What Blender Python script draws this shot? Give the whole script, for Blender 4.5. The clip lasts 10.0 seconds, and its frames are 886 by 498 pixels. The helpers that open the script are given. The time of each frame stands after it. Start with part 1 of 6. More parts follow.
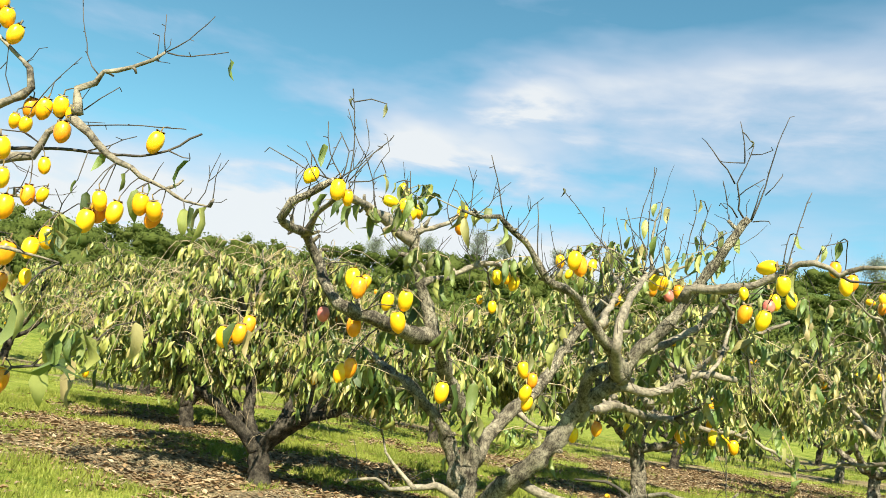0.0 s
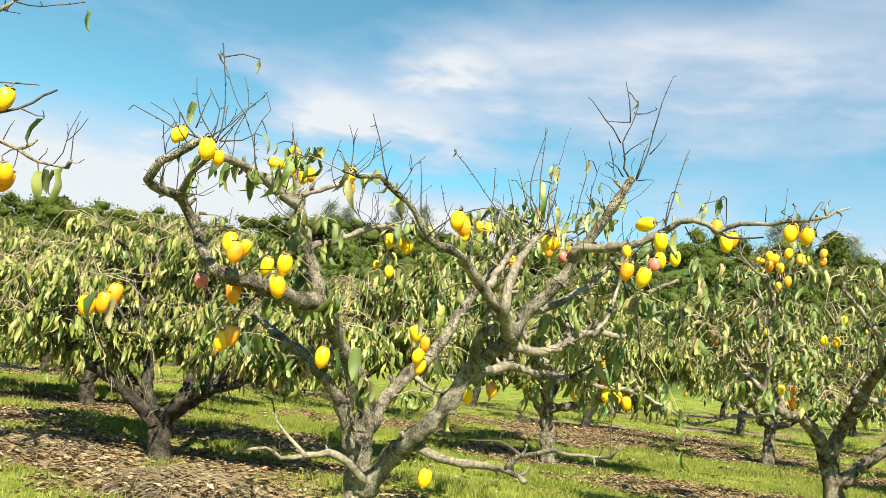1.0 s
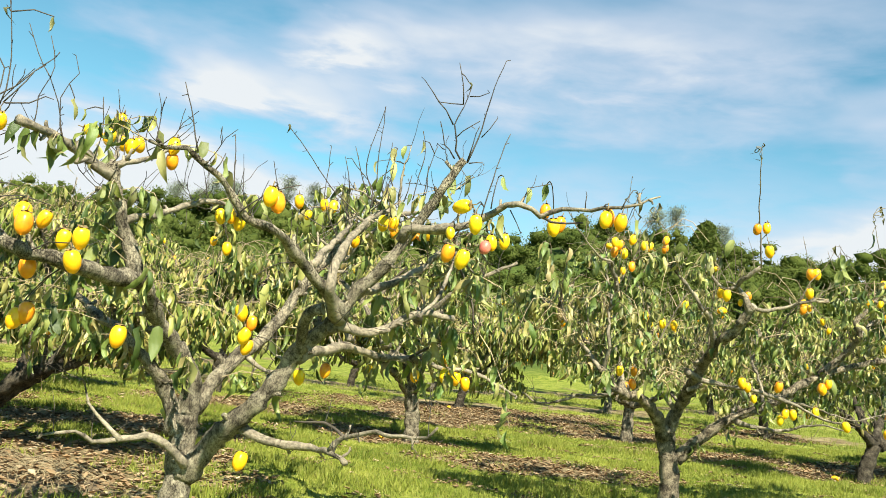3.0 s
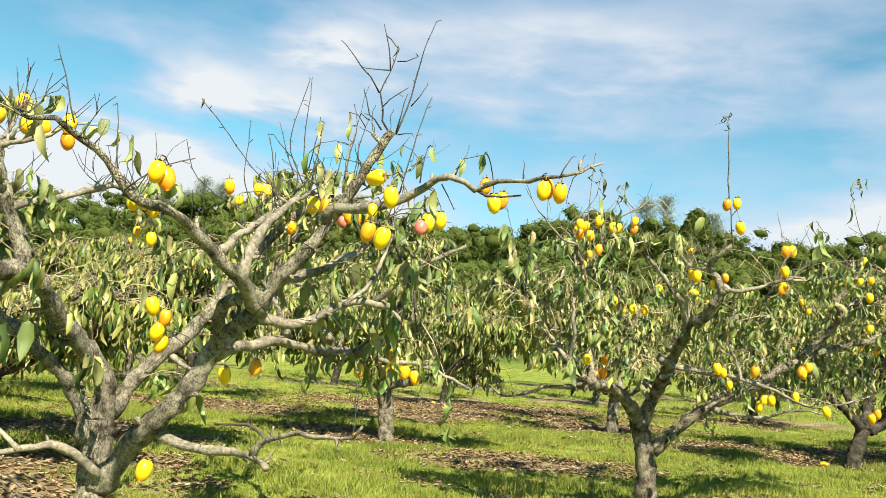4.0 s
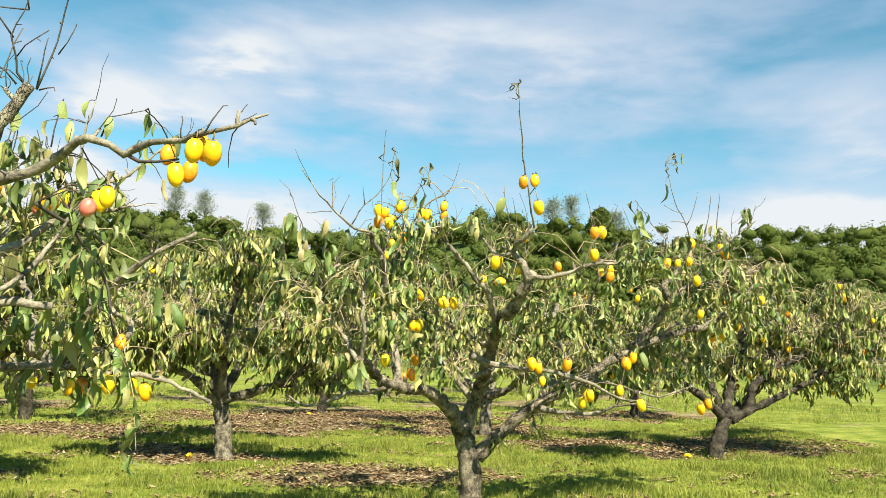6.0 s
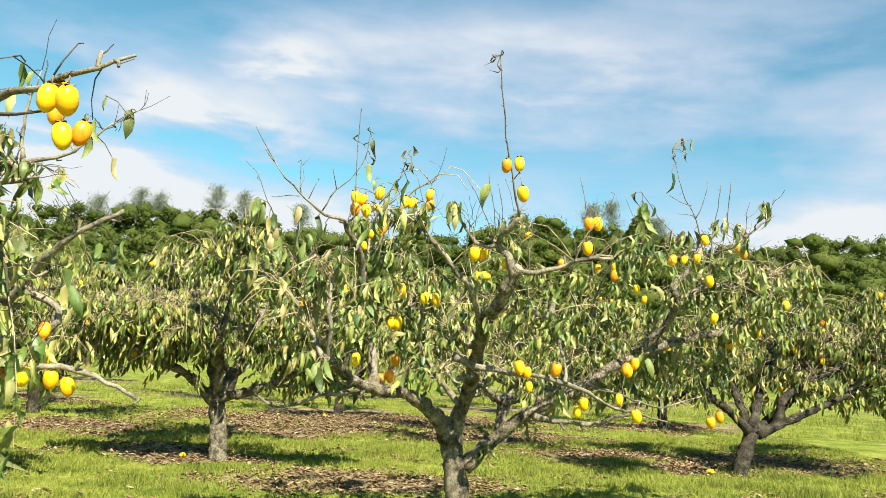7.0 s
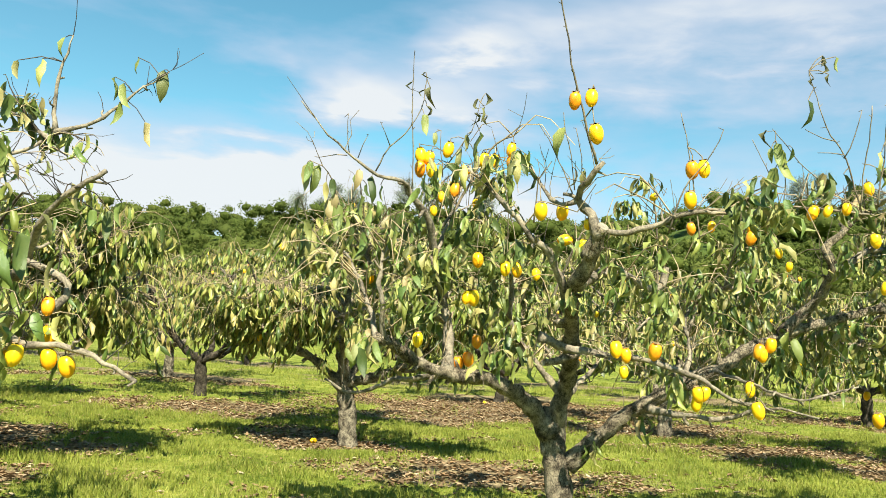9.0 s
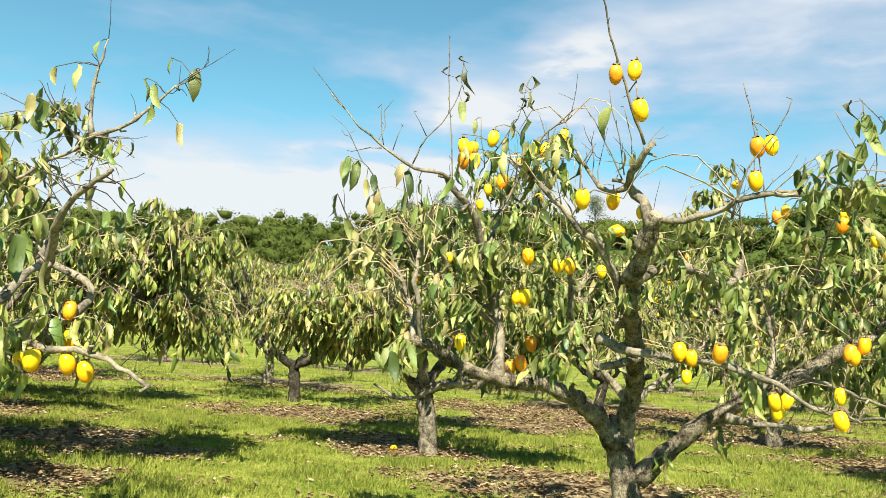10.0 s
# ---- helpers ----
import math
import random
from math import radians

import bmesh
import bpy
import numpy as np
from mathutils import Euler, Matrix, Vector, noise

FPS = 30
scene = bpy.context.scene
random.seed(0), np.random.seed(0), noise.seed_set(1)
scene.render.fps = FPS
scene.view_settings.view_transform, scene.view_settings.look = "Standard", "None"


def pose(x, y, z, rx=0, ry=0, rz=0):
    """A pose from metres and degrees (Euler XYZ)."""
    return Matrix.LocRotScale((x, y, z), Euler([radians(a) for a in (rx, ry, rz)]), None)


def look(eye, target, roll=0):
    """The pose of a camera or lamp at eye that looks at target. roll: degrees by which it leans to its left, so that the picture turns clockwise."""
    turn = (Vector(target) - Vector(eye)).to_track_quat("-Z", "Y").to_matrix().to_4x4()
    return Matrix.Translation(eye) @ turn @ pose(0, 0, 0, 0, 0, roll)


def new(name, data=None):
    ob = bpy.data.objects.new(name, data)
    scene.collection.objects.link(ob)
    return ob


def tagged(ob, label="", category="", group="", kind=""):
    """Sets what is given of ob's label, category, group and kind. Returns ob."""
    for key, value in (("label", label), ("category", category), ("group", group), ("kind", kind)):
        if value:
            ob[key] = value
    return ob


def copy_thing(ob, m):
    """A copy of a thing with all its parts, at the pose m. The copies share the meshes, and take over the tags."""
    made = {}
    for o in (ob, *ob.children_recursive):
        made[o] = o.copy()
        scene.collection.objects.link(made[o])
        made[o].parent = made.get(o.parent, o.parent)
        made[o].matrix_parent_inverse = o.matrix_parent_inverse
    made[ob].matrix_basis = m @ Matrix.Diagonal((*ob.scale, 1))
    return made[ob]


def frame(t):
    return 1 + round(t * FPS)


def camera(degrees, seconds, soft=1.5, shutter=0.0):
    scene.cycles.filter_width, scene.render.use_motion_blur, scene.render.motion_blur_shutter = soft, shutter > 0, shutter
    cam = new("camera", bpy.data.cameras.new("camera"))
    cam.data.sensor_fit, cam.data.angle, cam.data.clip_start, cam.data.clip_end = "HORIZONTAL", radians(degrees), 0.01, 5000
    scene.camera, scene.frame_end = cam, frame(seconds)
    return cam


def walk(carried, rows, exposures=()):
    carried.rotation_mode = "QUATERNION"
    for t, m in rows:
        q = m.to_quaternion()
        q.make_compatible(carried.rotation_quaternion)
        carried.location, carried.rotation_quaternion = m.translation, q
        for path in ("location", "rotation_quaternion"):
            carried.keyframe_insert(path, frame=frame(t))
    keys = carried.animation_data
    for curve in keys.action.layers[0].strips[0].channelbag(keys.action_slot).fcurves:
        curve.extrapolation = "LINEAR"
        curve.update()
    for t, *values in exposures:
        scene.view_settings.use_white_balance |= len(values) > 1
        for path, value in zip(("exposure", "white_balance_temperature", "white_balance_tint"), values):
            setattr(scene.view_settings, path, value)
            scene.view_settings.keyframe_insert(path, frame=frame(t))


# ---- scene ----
cam = camera(58.4, 10.0, 0.55)
PATH = [
    (0, (0.129, -0.199, 1.277), (0.021, 1.773, 1.591), 8.9),
    (0.5, (0.219, -0.166, 1.274), (0.267, 1.807, 1.598), 7.5),
    (1, (0.305, -0.124, 1.277), (0.403, 1.856, 1.542), 7.1),
    (1.5, (0.399, -0.121, 1.284), (0.57, 1.856, 1.54), 8.9),
    (1.6, (0.411, -0.127, 1.289), (0.638, 1.844, 1.538), 8.7),
    (2, (0.452, -0.152, 1.329), (0.786, 1.805, 1.573), 10.7),
    (2.5, (0.513, -0.144, 1.32), (0.825, 1.816, 1.571), 8.7),
    (2.7, (0.56, -0.137, 1.319), (0.903, 1.817, 1.573), 8.3),
    (3.8, (0.928, 0.11, 1.336), (1.31, 2.059, 1.572), 6.2),
    (4, (1.022, 0.202, 1.329), (1.409, 2.149, 1.571), 5.8),
    (4.4, (1.242, 0.294, 1.334), (1.756, 2.209, 1.593), 3.1),
    (4.5, (1.3, 0.297, 1.335), (1.846, 2.203, 1.598), 2.8),
    (5, (1.586, 0.355, 1.368), (2.213, 2.235, 1.637), 2.1),
    (5.5, (1.853, 0.503, 1.381), (2.47, 2.387, 1.649), 2.8),
    (6, (2.117, 0.632, 1.378), (2.703, 2.524, 1.65), 3.1),
    (6.2, (2.222, 0.69, 1.371), (2.791, 2.588, 1.644), 3.6),
    (7.3, (2.793, 1.117, 1.381), (3.254, 3.043, 1.66), 4.3),
    (7.5, (2.871, 1.203, 1.37), (3.314, 3.133, 1.649), 4.1),
    (8, (3.075, 1.386, 1.355), (3.376, 3.348, 1.604), 4.7),
    (8.5, (3.311, 1.485, 1.372), (3.448, 3.468, 1.589), 4.5),
    (9, (3.506, 1.629, 1.388), (3.518, 3.618, 1.598), 4.4),
    (9.5, (3.716, 1.825, 1.382), (3.647, 3.813, 1.593), 4.5),
    (10, (3.866, 1.949, 1.393), (3.6, 3.921, 1.598), 3.9),
]
walk(cam, [(t, look(eye, target, roll)) for t, eye, target, roll in PATH])

# ---- light ----
SUN_FROM, SUN_UP = 172.0, 47.0  # compass bearing (0 = +y, 90 = +x) and height of the sun, degrees
world = bpy.data.worlds.new("sky")
scene.world = world
world.use_nodes = True


def nodes_of(owner):
    tree = owner.node_tree
    tree.nodes.clear()

    def add(kind, inputs=(), **settings):
        node = tree.nodes.new(kind)
        for key, value in settings.items():
            if key == "operation":
                node.operation = value
            elif key == "data_type":
                node.data_type = value
            elif key == "blend_type":
                node.blend_type = value
            elif key == "dims":
                node.noise_dimensions = value
        for key, value in dict(inputs).items():
            if isinstance(value, bpy.types.NodeSocket):
                tree.links.new(value, node.inputs[key])
            else:
                node.inputs[key].default_value = value
        return node

    return tree, add


def ramp(add, fac, *stops):
    node = add("ShaderNodeValToRGB", {"Fac": fac})
    cr = node.color_ramp
    while len(cr.elements) < len(stops):
        cr.elements.new(0.5)
    for el, (pos, col) in zip(cr.elements, stops):
        el.position, el.color = pos, (*col, 1) if len(col) == 3 else (col[0], col[0], col[0], 1)
    return node.outputs["Color"]


def build_world():
    tree, add = nodes_of(world)
    math_node = lambda op, a, b=0.0: add("ShaderNodeMath", {0: a, 1: b}, operation=op).outputs[0]
    sky = tree.nodes.new("ShaderNodeTexSky")
    sky.sky_type, sky.sun_disc = "NISHITA", False
    sky.sun_elevation, sky.sun_rotation = radians(SUN_UP), radians(SUN_FROM)
    sky.air_density, sky.dust_density, sky.ozone_density = 1.0, 0.2, 3.0
    blue = add("ShaderNodeMix", {"Factor": 1.0, 6: sky.outputs[0], 7: SKY_TINT}, data_type="RGBA", blend_type="MULTIPLY").outputs[2]
    way = add("ShaderNodeTexCoord").outputs["Generated"]
    axes = add("ShaderNodeSeparateXYZ", {0: way}).outputs
    bearing = math_node("MULTIPLY", math_node("ARCTAN2", axes["X"], axes["Y"]), 57.3)
    height = math_node("MULTIPLY", math_node("ARCSINE", axes["Z"]), 57.3)
    # wind-drawn detail: long across the sky, thin upwards
    drawn = add("ShaderNodeVectorMath", {0: way, 1: (1.0, 1.0, 3.4)}, operation="MULTIPLY").outputs[0]
    wide = add("ShaderNodeTexNoise", {"Vector": drawn, "Scale": 3.2, "Detail": 4.0, "Roughness": 0.5, "Distortion": 0.2}).outputs["Fac"]
    fine = add("ShaderNodeTexNoise", {"Vector": drawn, "Scale": 9.0, "Detail": 7.0, "Roughness": 0.55, "Distortion": 0.25}).outputs["Fac"]
    bearing = math_node("ADD", bearing, math_node("MULTIPLY", math_node("SUBTRACT", wide, 0.5), 16.0))
    height = math_node("ADD", height, math_node("MULTIPLY", math_node("SUBTRACT", fine, 0.5), 6.0))
    total = math_node("MULTIPLY", math_node("SUBTRACT", wide, 0.5), 1.6)
    for az, el, across, tall, dense in CLOUDS:
        u = math_node("DIVIDE", math_node("SUBTRACT", bearing, az), across)
        v = math_node("DIVIDE", math_node("SUBTRACT", height, el), tall)
        r = math_node("SQRT", math_node("ADD", math_node("MULTIPLY", u, u), math_node("MULTIPLY", v, v)))
        soft = add("ShaderNodeMapRange", {"Value": r, "From Min": 1.5, "From Max": 0.3, "To Min": 0.0, "To Max": dense}).outputs[0]
        total = math_node("ADD", total, soft)
    total = math_node("ADD", total, math_node("MULTIPLY", math_node("SUBTRACT", fine, 0.5), 0.9))
    cover = ramp(add, total, (0.0, (0.0,)), (0.4, (0.42,)), (1.0, (0.97,)))
    glow = ramp(add, total, (0.1, (0.58, 0.71, 0.95)), (0.7, (0.75, 0.825, 0.97)), (1.0, (0.93, 0.97, 1.0)))
    clear = add("ShaderNodeBackground", {"Color": blue, "Strength": SKY})
    cloud = add("ShaderNodeBackground", {"Color": glow, "Strength": CLOUD})
    mix = add("ShaderNodeMixShader", {"Fac": cover, 1: clear.outputs[0], 2: cloud.outputs[0]})
    out = tree.nodes.new("ShaderNodeOutputWorld")
    tree.links.new(mix.outputs[0], out.inputs[0])


SKY, SKY_TINT, CLOUD = 0.0665, (0.66, 1.05, 0.88, 1), 0.337
# clouds: bearing, height, half-width and half-height in degrees, density
CLOUDS = [(9, 19.5, 20, 4.5, 0.65), (1.5, 20.4, 4, 1.7, 0.5), (-3.9, 16.4, 4, 2.0, 0.5), (1.8, 15.4, 3.5, 2.0, 0.5), (26, 23.5, 16, 3.5, 0.5), (47, 16, 6, 4, 0.7),
          (44, 10, 9, 2.2, 0.9), (-23, 8.5, 17, 4.2, 1.05), (-8, 10, 9, 2.2, 0.75), (6, 9.5, 5, 2.2, 0.7), (24, 13, 15, 1.6, 0.4), (20, 6, 70, 4.5, 0.6)]
build_world()
scene.view_settings.exposure = 1.45
sun = new("sun", bpy.data.lights.new("sun", "SUN"))
sun.data.energy, sun.data.angle, sun.data.color = 5.0, radians(0.6), (0.97, 0.94, 0.75)
_b = radians(SUN_FROM)
sun.matrix_world = look((math.sin(_b) * 30, math.cos(_b) * 30, 30 * math.tan(radians(SUN_UP))), (0, 0, 0))


# ---- materials ----
def material(name, dark, light, scale=20.0, rough=0.7, bump=0.3, patch=1.5, through_light=0.0, spread=0.0, far=None, gloss=0.5, stretch=(1, 1, 1)):
    """Two scales of colour and relief; spread: how much pieces differ from one another; through_light: the share of light let through."""
    mat = bpy.data.materials.new(name)
    mat.use_nodes = True
    tree, add = nodes_of(mat)
    where = add("ShaderNodeTexCoord").outputs["Object"]
    where = add("ShaderNodeVectorMath", {0: where, 1: stretch}, operation="MULTIPLY").outputs[0]
    grain = add("ShaderNodeTexNoise", {"Vector": where, "Scale": scale, "Detail": 5.0, "Roughness": 0.65})
    broad = add("ShaderNodeTexNoise", {"Vector": where, "Scale": patch, "Detail": 3.0})
    mixed = add("ShaderNodeMath", {0: grain.outputs["Fac"], 1: broad.outputs["Fac"]}, operation="ADD")
    half = add("ShaderNodeMath", {0: mixed.outputs[0], 1: 0.5}, operation="MULTIPLY")
    colour = ramp(add, half.outputs[0], (0.36, dark), (0.64, light))
    if spread:
        one = add("ShaderNodeNewGeometry").outputs["Random Per Island"] if spread > 0 else add("ShaderNodeObjectInfo").outputs["Random"]
        tones = ramp(add, one, *[(i / max(1, len(far) - 1), c) for i, c in enumerate(far)])
        mul = add("ShaderNodeMix", {"Factor": abs(spread), 6: colour, 7: tones}, data_type="RGBA")
        colour = mul.outputs[2]
    relief = add("ShaderNodeBump", {"Height": grain.outputs["Fac"], "Strength": bump, "Distance": 0.01})
    surf = add("ShaderNodeBsdfPrincipled", {"Base Color": colour, "Roughness": rough, "Normal": relief.outputs[0], "Specular IOR Level": gloss})
    last = surf.outputs[0]
    if through_light:
        thin = add("ShaderNodeBsdfTranslucent", {"Color": colour, "Normal": relief.outputs[0]})
        last = add("ShaderNodeMixShader", {"Fac": through_light, 1: last, 2: thin.outputs[0]}).outputs[0]
    out = tree.nodes.new("ShaderNodeOutputMaterial")
    tree.links.new(last, out.inputs[0])
    return mat


def bark_material(name, dark, light):
    """Grey bark broken into small raised plates by dark cracks, with wide pale lichen patches and darker ones, their
    contrast also standing in for sun and shade.
    """
    mat = bpy.data.materials.new(name)
    mat.use_nodes = True
    tree, add = nodes_of(mat)
    where = add("ShaderNodeTexCoord").outputs["Object"]
    warp = add("ShaderNodeTexNoise", {"Vector": where, "Scale": 22.0, "Detail": 3.0})
    bent = add("ShaderNodeVectorMath", {0: warp.outputs["Color"], 1: (0.045, 0.045, 0.045)}, operation="MULTIPLY").outputs[0]
    bent = add("ShaderNodeVectorMath", {0: where, 1: bent}, operation="ADD").outputs[0]
    flat = add("ShaderNodeVectorMath", {0: bent, 1: (1, 1, 0.42)}, operation="MULTIPLY").outputs[0]
    plates = add("ShaderNodeTexVoronoi", {"Vector": flat, "Scale": 92.0})
    plates.feature = "DISTANCE_TO_EDGE"
    grain = add("ShaderNodeTexNoise", {"Vector": flat, "Scale": 48.0, "Detail": 6.0, "Roughness": 0.7})
    lichen = add("ShaderNodeTexNoise", {"Vector": where, "Scale": 11.0, "Detail": 6.0, "Roughness": 0.68})
    weigh = lambda sock, k: add("ShaderNodeMath", {0: sock, 1: k}, operation="MULTIPLY").outputs[0]
    sum_of = lambda u, v: add("ShaderNodeMath", {0: u, 1: v}, operation="ADD").outputs[0]
    crack = ramp(add, plates.outputs["Distance"], (0.0, (0.0,)), (0.11, (1.0,)))
    total = sum_of(sum_of(weigh(lichen.outputs["Fac"], 0.58), weigh(grain.outputs["Fac"], 0.22)), weigh(crack, 0.085))
    part_way = lambda k: tuple(a * (1 - k) + b * k for a, b in zip(dark, light))
    colour = ramp(add, total, (0.37, dark), (0.445, part_way(0.22)), (0.515, part_way(0.55)), (0.61, light))
    height = sum_of(weigh(crack, 1.2), grain.outputs["Fac"])
    relief = add("ShaderNodeBump", {"Height": height, "Strength": 0.75, "Distance": 0.01})
    surf = add("ShaderNodeBsdfPrincipled", {"Base Color": colour, "Roughness": 0.9, "Normal": relief.outputs[0], "Specular IOR Level": 0.2})
    out = tree.nodes.new("ShaderNodeOutputMaterial")
    tree.links.new(surf.outputs[0], out.inputs[0])
    return mat


BARK = bark_material("bark", (0.03, 0.022, 0.016), (0.47, 0.4, 0.29))
BROWN_BARK = bark_material("brown_bark", (0.022, 0.0155, 0.011), (0.46, 0.375, 0.265))
# the dark barks are dark themselves and also hold the crown's shade in their colour
DARK_SHADED_BARK = bark_material("dark_shaded_bark", (0.0105, 0.008, 0.006), (0.15, 0.122, 0.09))
YOUNG_BARK = material("young_bark", (0.03, 0.022, 0.016), (0.34, 0.28, 0.2), 55, 0.85, 0.7, 9)
DARK_SHADED_YOUNG_BARK = material("dark_shaded_young_bark", (0.016, 0.012, 0.009), (0.19, 0.155, 0.115), 55, 0.85, 0.7, 9)
TWIG = material("twig_bark", (0.11, 0.076, 0.043), (0.47, 0.36, 0.215), 30, 0.8, 0.4, 4)
# bare twigs darkened in colour to read as silhouettes against the sky
SILHOUETTE_TWIG = material("silhouette_twig_bark", (0.0138, 0.0103, 0.0086), (0.0946, 0.0731, 0.0559), 45, 0.8, 0.4, 5)
PALE_TWIG = material("pale_twig_bark", (0.05, 0.038, 0.026), (0.28, 0.22, 0.145), 40, 0.8, 0.4, 5)
WILT = material("wilted_leaf", (0.043, 0.043, 0.0155), (0.146, 0.138, 0.0516), 60, 0.7, 0.4, 15, 0.15)
CUT = material("cut_wood", (0.138, 0.116, 0.086), (0.31, 0.271, 0.206), 90, 0.85, 0.4, 12)
# the darkest tones of both leaf lists also stand in for crown shadow
LEAF_TONES = [(0.0192, 0.042, 0.0114), (0.0303, 0.062, 0.0156), (0.443, 0.379, 0.152), (0.0264, 0.0565, 0.0145), (0.216, 0.237, 0.0528), (0.0351, 0.0767, 0.0175), (0.246, 0.28, 0.0659), (0.439, 0.407, 0.132), (0.0561, 0.115, 0.0263), (0.175, 0.229, 0.057), (0.14, 0.208, 0.0484), (0.401, 0.318, 0.143), (0.0736, 0.142, 0.0307), (0.35, 0.362, 0.11), (0.0421, 0.0886, 0.022), (0.336, 0.238, 0.121), (0.264, 0.295, 0.079)]
LEAF = material("leaf", (0.12, 0.155, 0.0241), (0.31, 0.301, 0.0688), 35, 0.42, 0.3, 5, 0.16, 0.85, LEAF_TONES, 0.42)
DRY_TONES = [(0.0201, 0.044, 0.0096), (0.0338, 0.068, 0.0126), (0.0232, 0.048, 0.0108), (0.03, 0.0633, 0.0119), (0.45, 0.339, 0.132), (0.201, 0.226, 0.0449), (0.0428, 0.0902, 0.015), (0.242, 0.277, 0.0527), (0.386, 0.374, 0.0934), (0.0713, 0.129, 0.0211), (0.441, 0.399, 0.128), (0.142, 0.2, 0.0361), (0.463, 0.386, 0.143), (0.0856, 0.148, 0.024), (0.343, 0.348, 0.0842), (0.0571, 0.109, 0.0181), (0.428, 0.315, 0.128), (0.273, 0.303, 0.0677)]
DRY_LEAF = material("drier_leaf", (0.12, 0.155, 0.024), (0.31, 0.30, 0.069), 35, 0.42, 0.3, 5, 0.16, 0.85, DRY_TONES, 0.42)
LEAF_ONE = material("leaf_single", (0.12, 0.155, 0.0327), (0.31, 0.301, 0.0946), 35, 0.42, 0.3, 8, 0.16, -0.85, LEAF_TONES, 0.42)


def fruit_material(name, top, bottom):
    """A smooth ripe skin, yellower at the shoulder and more orange towards the tip, where shade is put into the colour,
    that differs a little from fruit to fruit.
    """
    mat = bpy.data.materials.new(name)
    mat.use_nodes = True
    tree, add = nodes_of(mat)
    where = add("ShaderNodeTexCoord").outputs["Object"]
    z = add("ShaderNodeSeparateXYZ", {0: where}).outputs["Z"]
    blotch = add("ShaderNodeTexNoise", {"Vector": where, "Scale": 28.0, "Detail": 3.0}).outputs["Fac"]
    own = add("ShaderNodeObjectInfo").outputs["Random"]
    down = add("ShaderNodeMapRange", {"Value": z, "From Min": -0.015, "From Max": -0.095, "To Min": -0.25, "To Max": 0.65}).outputs[0]
    total = add("ShaderNodeMath", {0: down, 1: add("ShaderNodeMath", {0: blotch, 1: own}, operation="ADD").outputs[0]}, operation="ADD").outputs[0]
    share = add("ShaderNodeMapRange", {"Value": total, "From Min": 0.6, "From Max": 1.95}).outputs[0]
    colour = add("ShaderNodeMix", {"Factor": share, 6: (*top, 1), 7: (*bottom, 1)}, data_type="RGBA").outputs[2]
    relief = add("ShaderNodeBump", {"Height": blotch, "Strength": 0.06, "Distance": 0.01})
    surf = add("ShaderNodeBsdfPrincipled", {"Base Color": colour, "Roughness": 0.34, "Normal": relief.outputs[0], "Specular IOR Level": 0.4})
    out = tree.nodes.new("ShaderNodeOutputMaterial")
    tree.links.new(surf.outputs[0], out.inputs[0])
    return mat


FRUIT = fruit_material("persimmon_yellow", (0.87, 0.55, 0.009), (0.85, 0.34, 0.006))
# orange skin with the shade put into the colour, for fruit out of the sun
SHADED_ORANGE = material("persimmon_shaded_orange", (0.681, 0.184, 0.00736), (0.81, 0.331, 0.011), 25, 0.32, 0.04, 12, gloss=0.45)
PINK = material("persimmon_red", (0.46, 0.092, 0.0736), (0.626, 0.221, 0.156), 25, 0.36, 0.04, 14, gloss=0.45)
CALYX = material("calyx", (0.11, 0.0736, 0.0276), (0.276, 0.184, 0.0736), 60, 0.8, 0.4, 20)


# ---- mesh helpers ----
def mesh_of(name, verts, faces, *mats, slots=None, smooth=True):
    me = bpy.data.meshes.new(name)
    me.from_pydata([tuple(v) for v in verts], [], faces)
    for m in mats:
        me.materials.append(m)
    if slots is not None:
        me.polygons.foreach_set("material_index", slots)
    if smooth:
        me.polygons.foreach_set("use_smooth", [True] * len(me.polygons))
    me.update()
    return me


def part(name, mesh, parent, label="", kind=""):
    ob = new(name, mesh)
    ob.parent = parent
    return tagged(ob, label, kind=kind)


def smooth_line(points, step):
    """A Catmull-Rom line through the points, as an array with the share of its length at each row."""
    p = np.array(points, float)
    if len(p) == 2:
        p = np.array([p[0], (p[0] + p[1]) / 2, p[1]])
    ext = np.vstack([2 * p[0] - p[1], p, 2 * p[-1] - p[-2]])
    rows = []
    for i in range(1, len(ext) - 2):
        a, b, c, d = ext[i - 1 : i + 3]
        n = max(1, int(np.linalg.norm(c - b) / step))
        for s in np.arange(n) / n:
            rows.append(0.5 * (2 * b + (c - a) * s + (2 * a - 5 * b + 4 * c - d) * s**2 + (3 * b - a - 3 * c + d) * s**3))
    rows.append(p[-1])
    rows = np.array(rows)
    far = np.r_[0, np.cumsum(np.linalg.norm(np.diff(rows, axis=0), axis=1))]
    return rows, far / far[-1], far[-1]


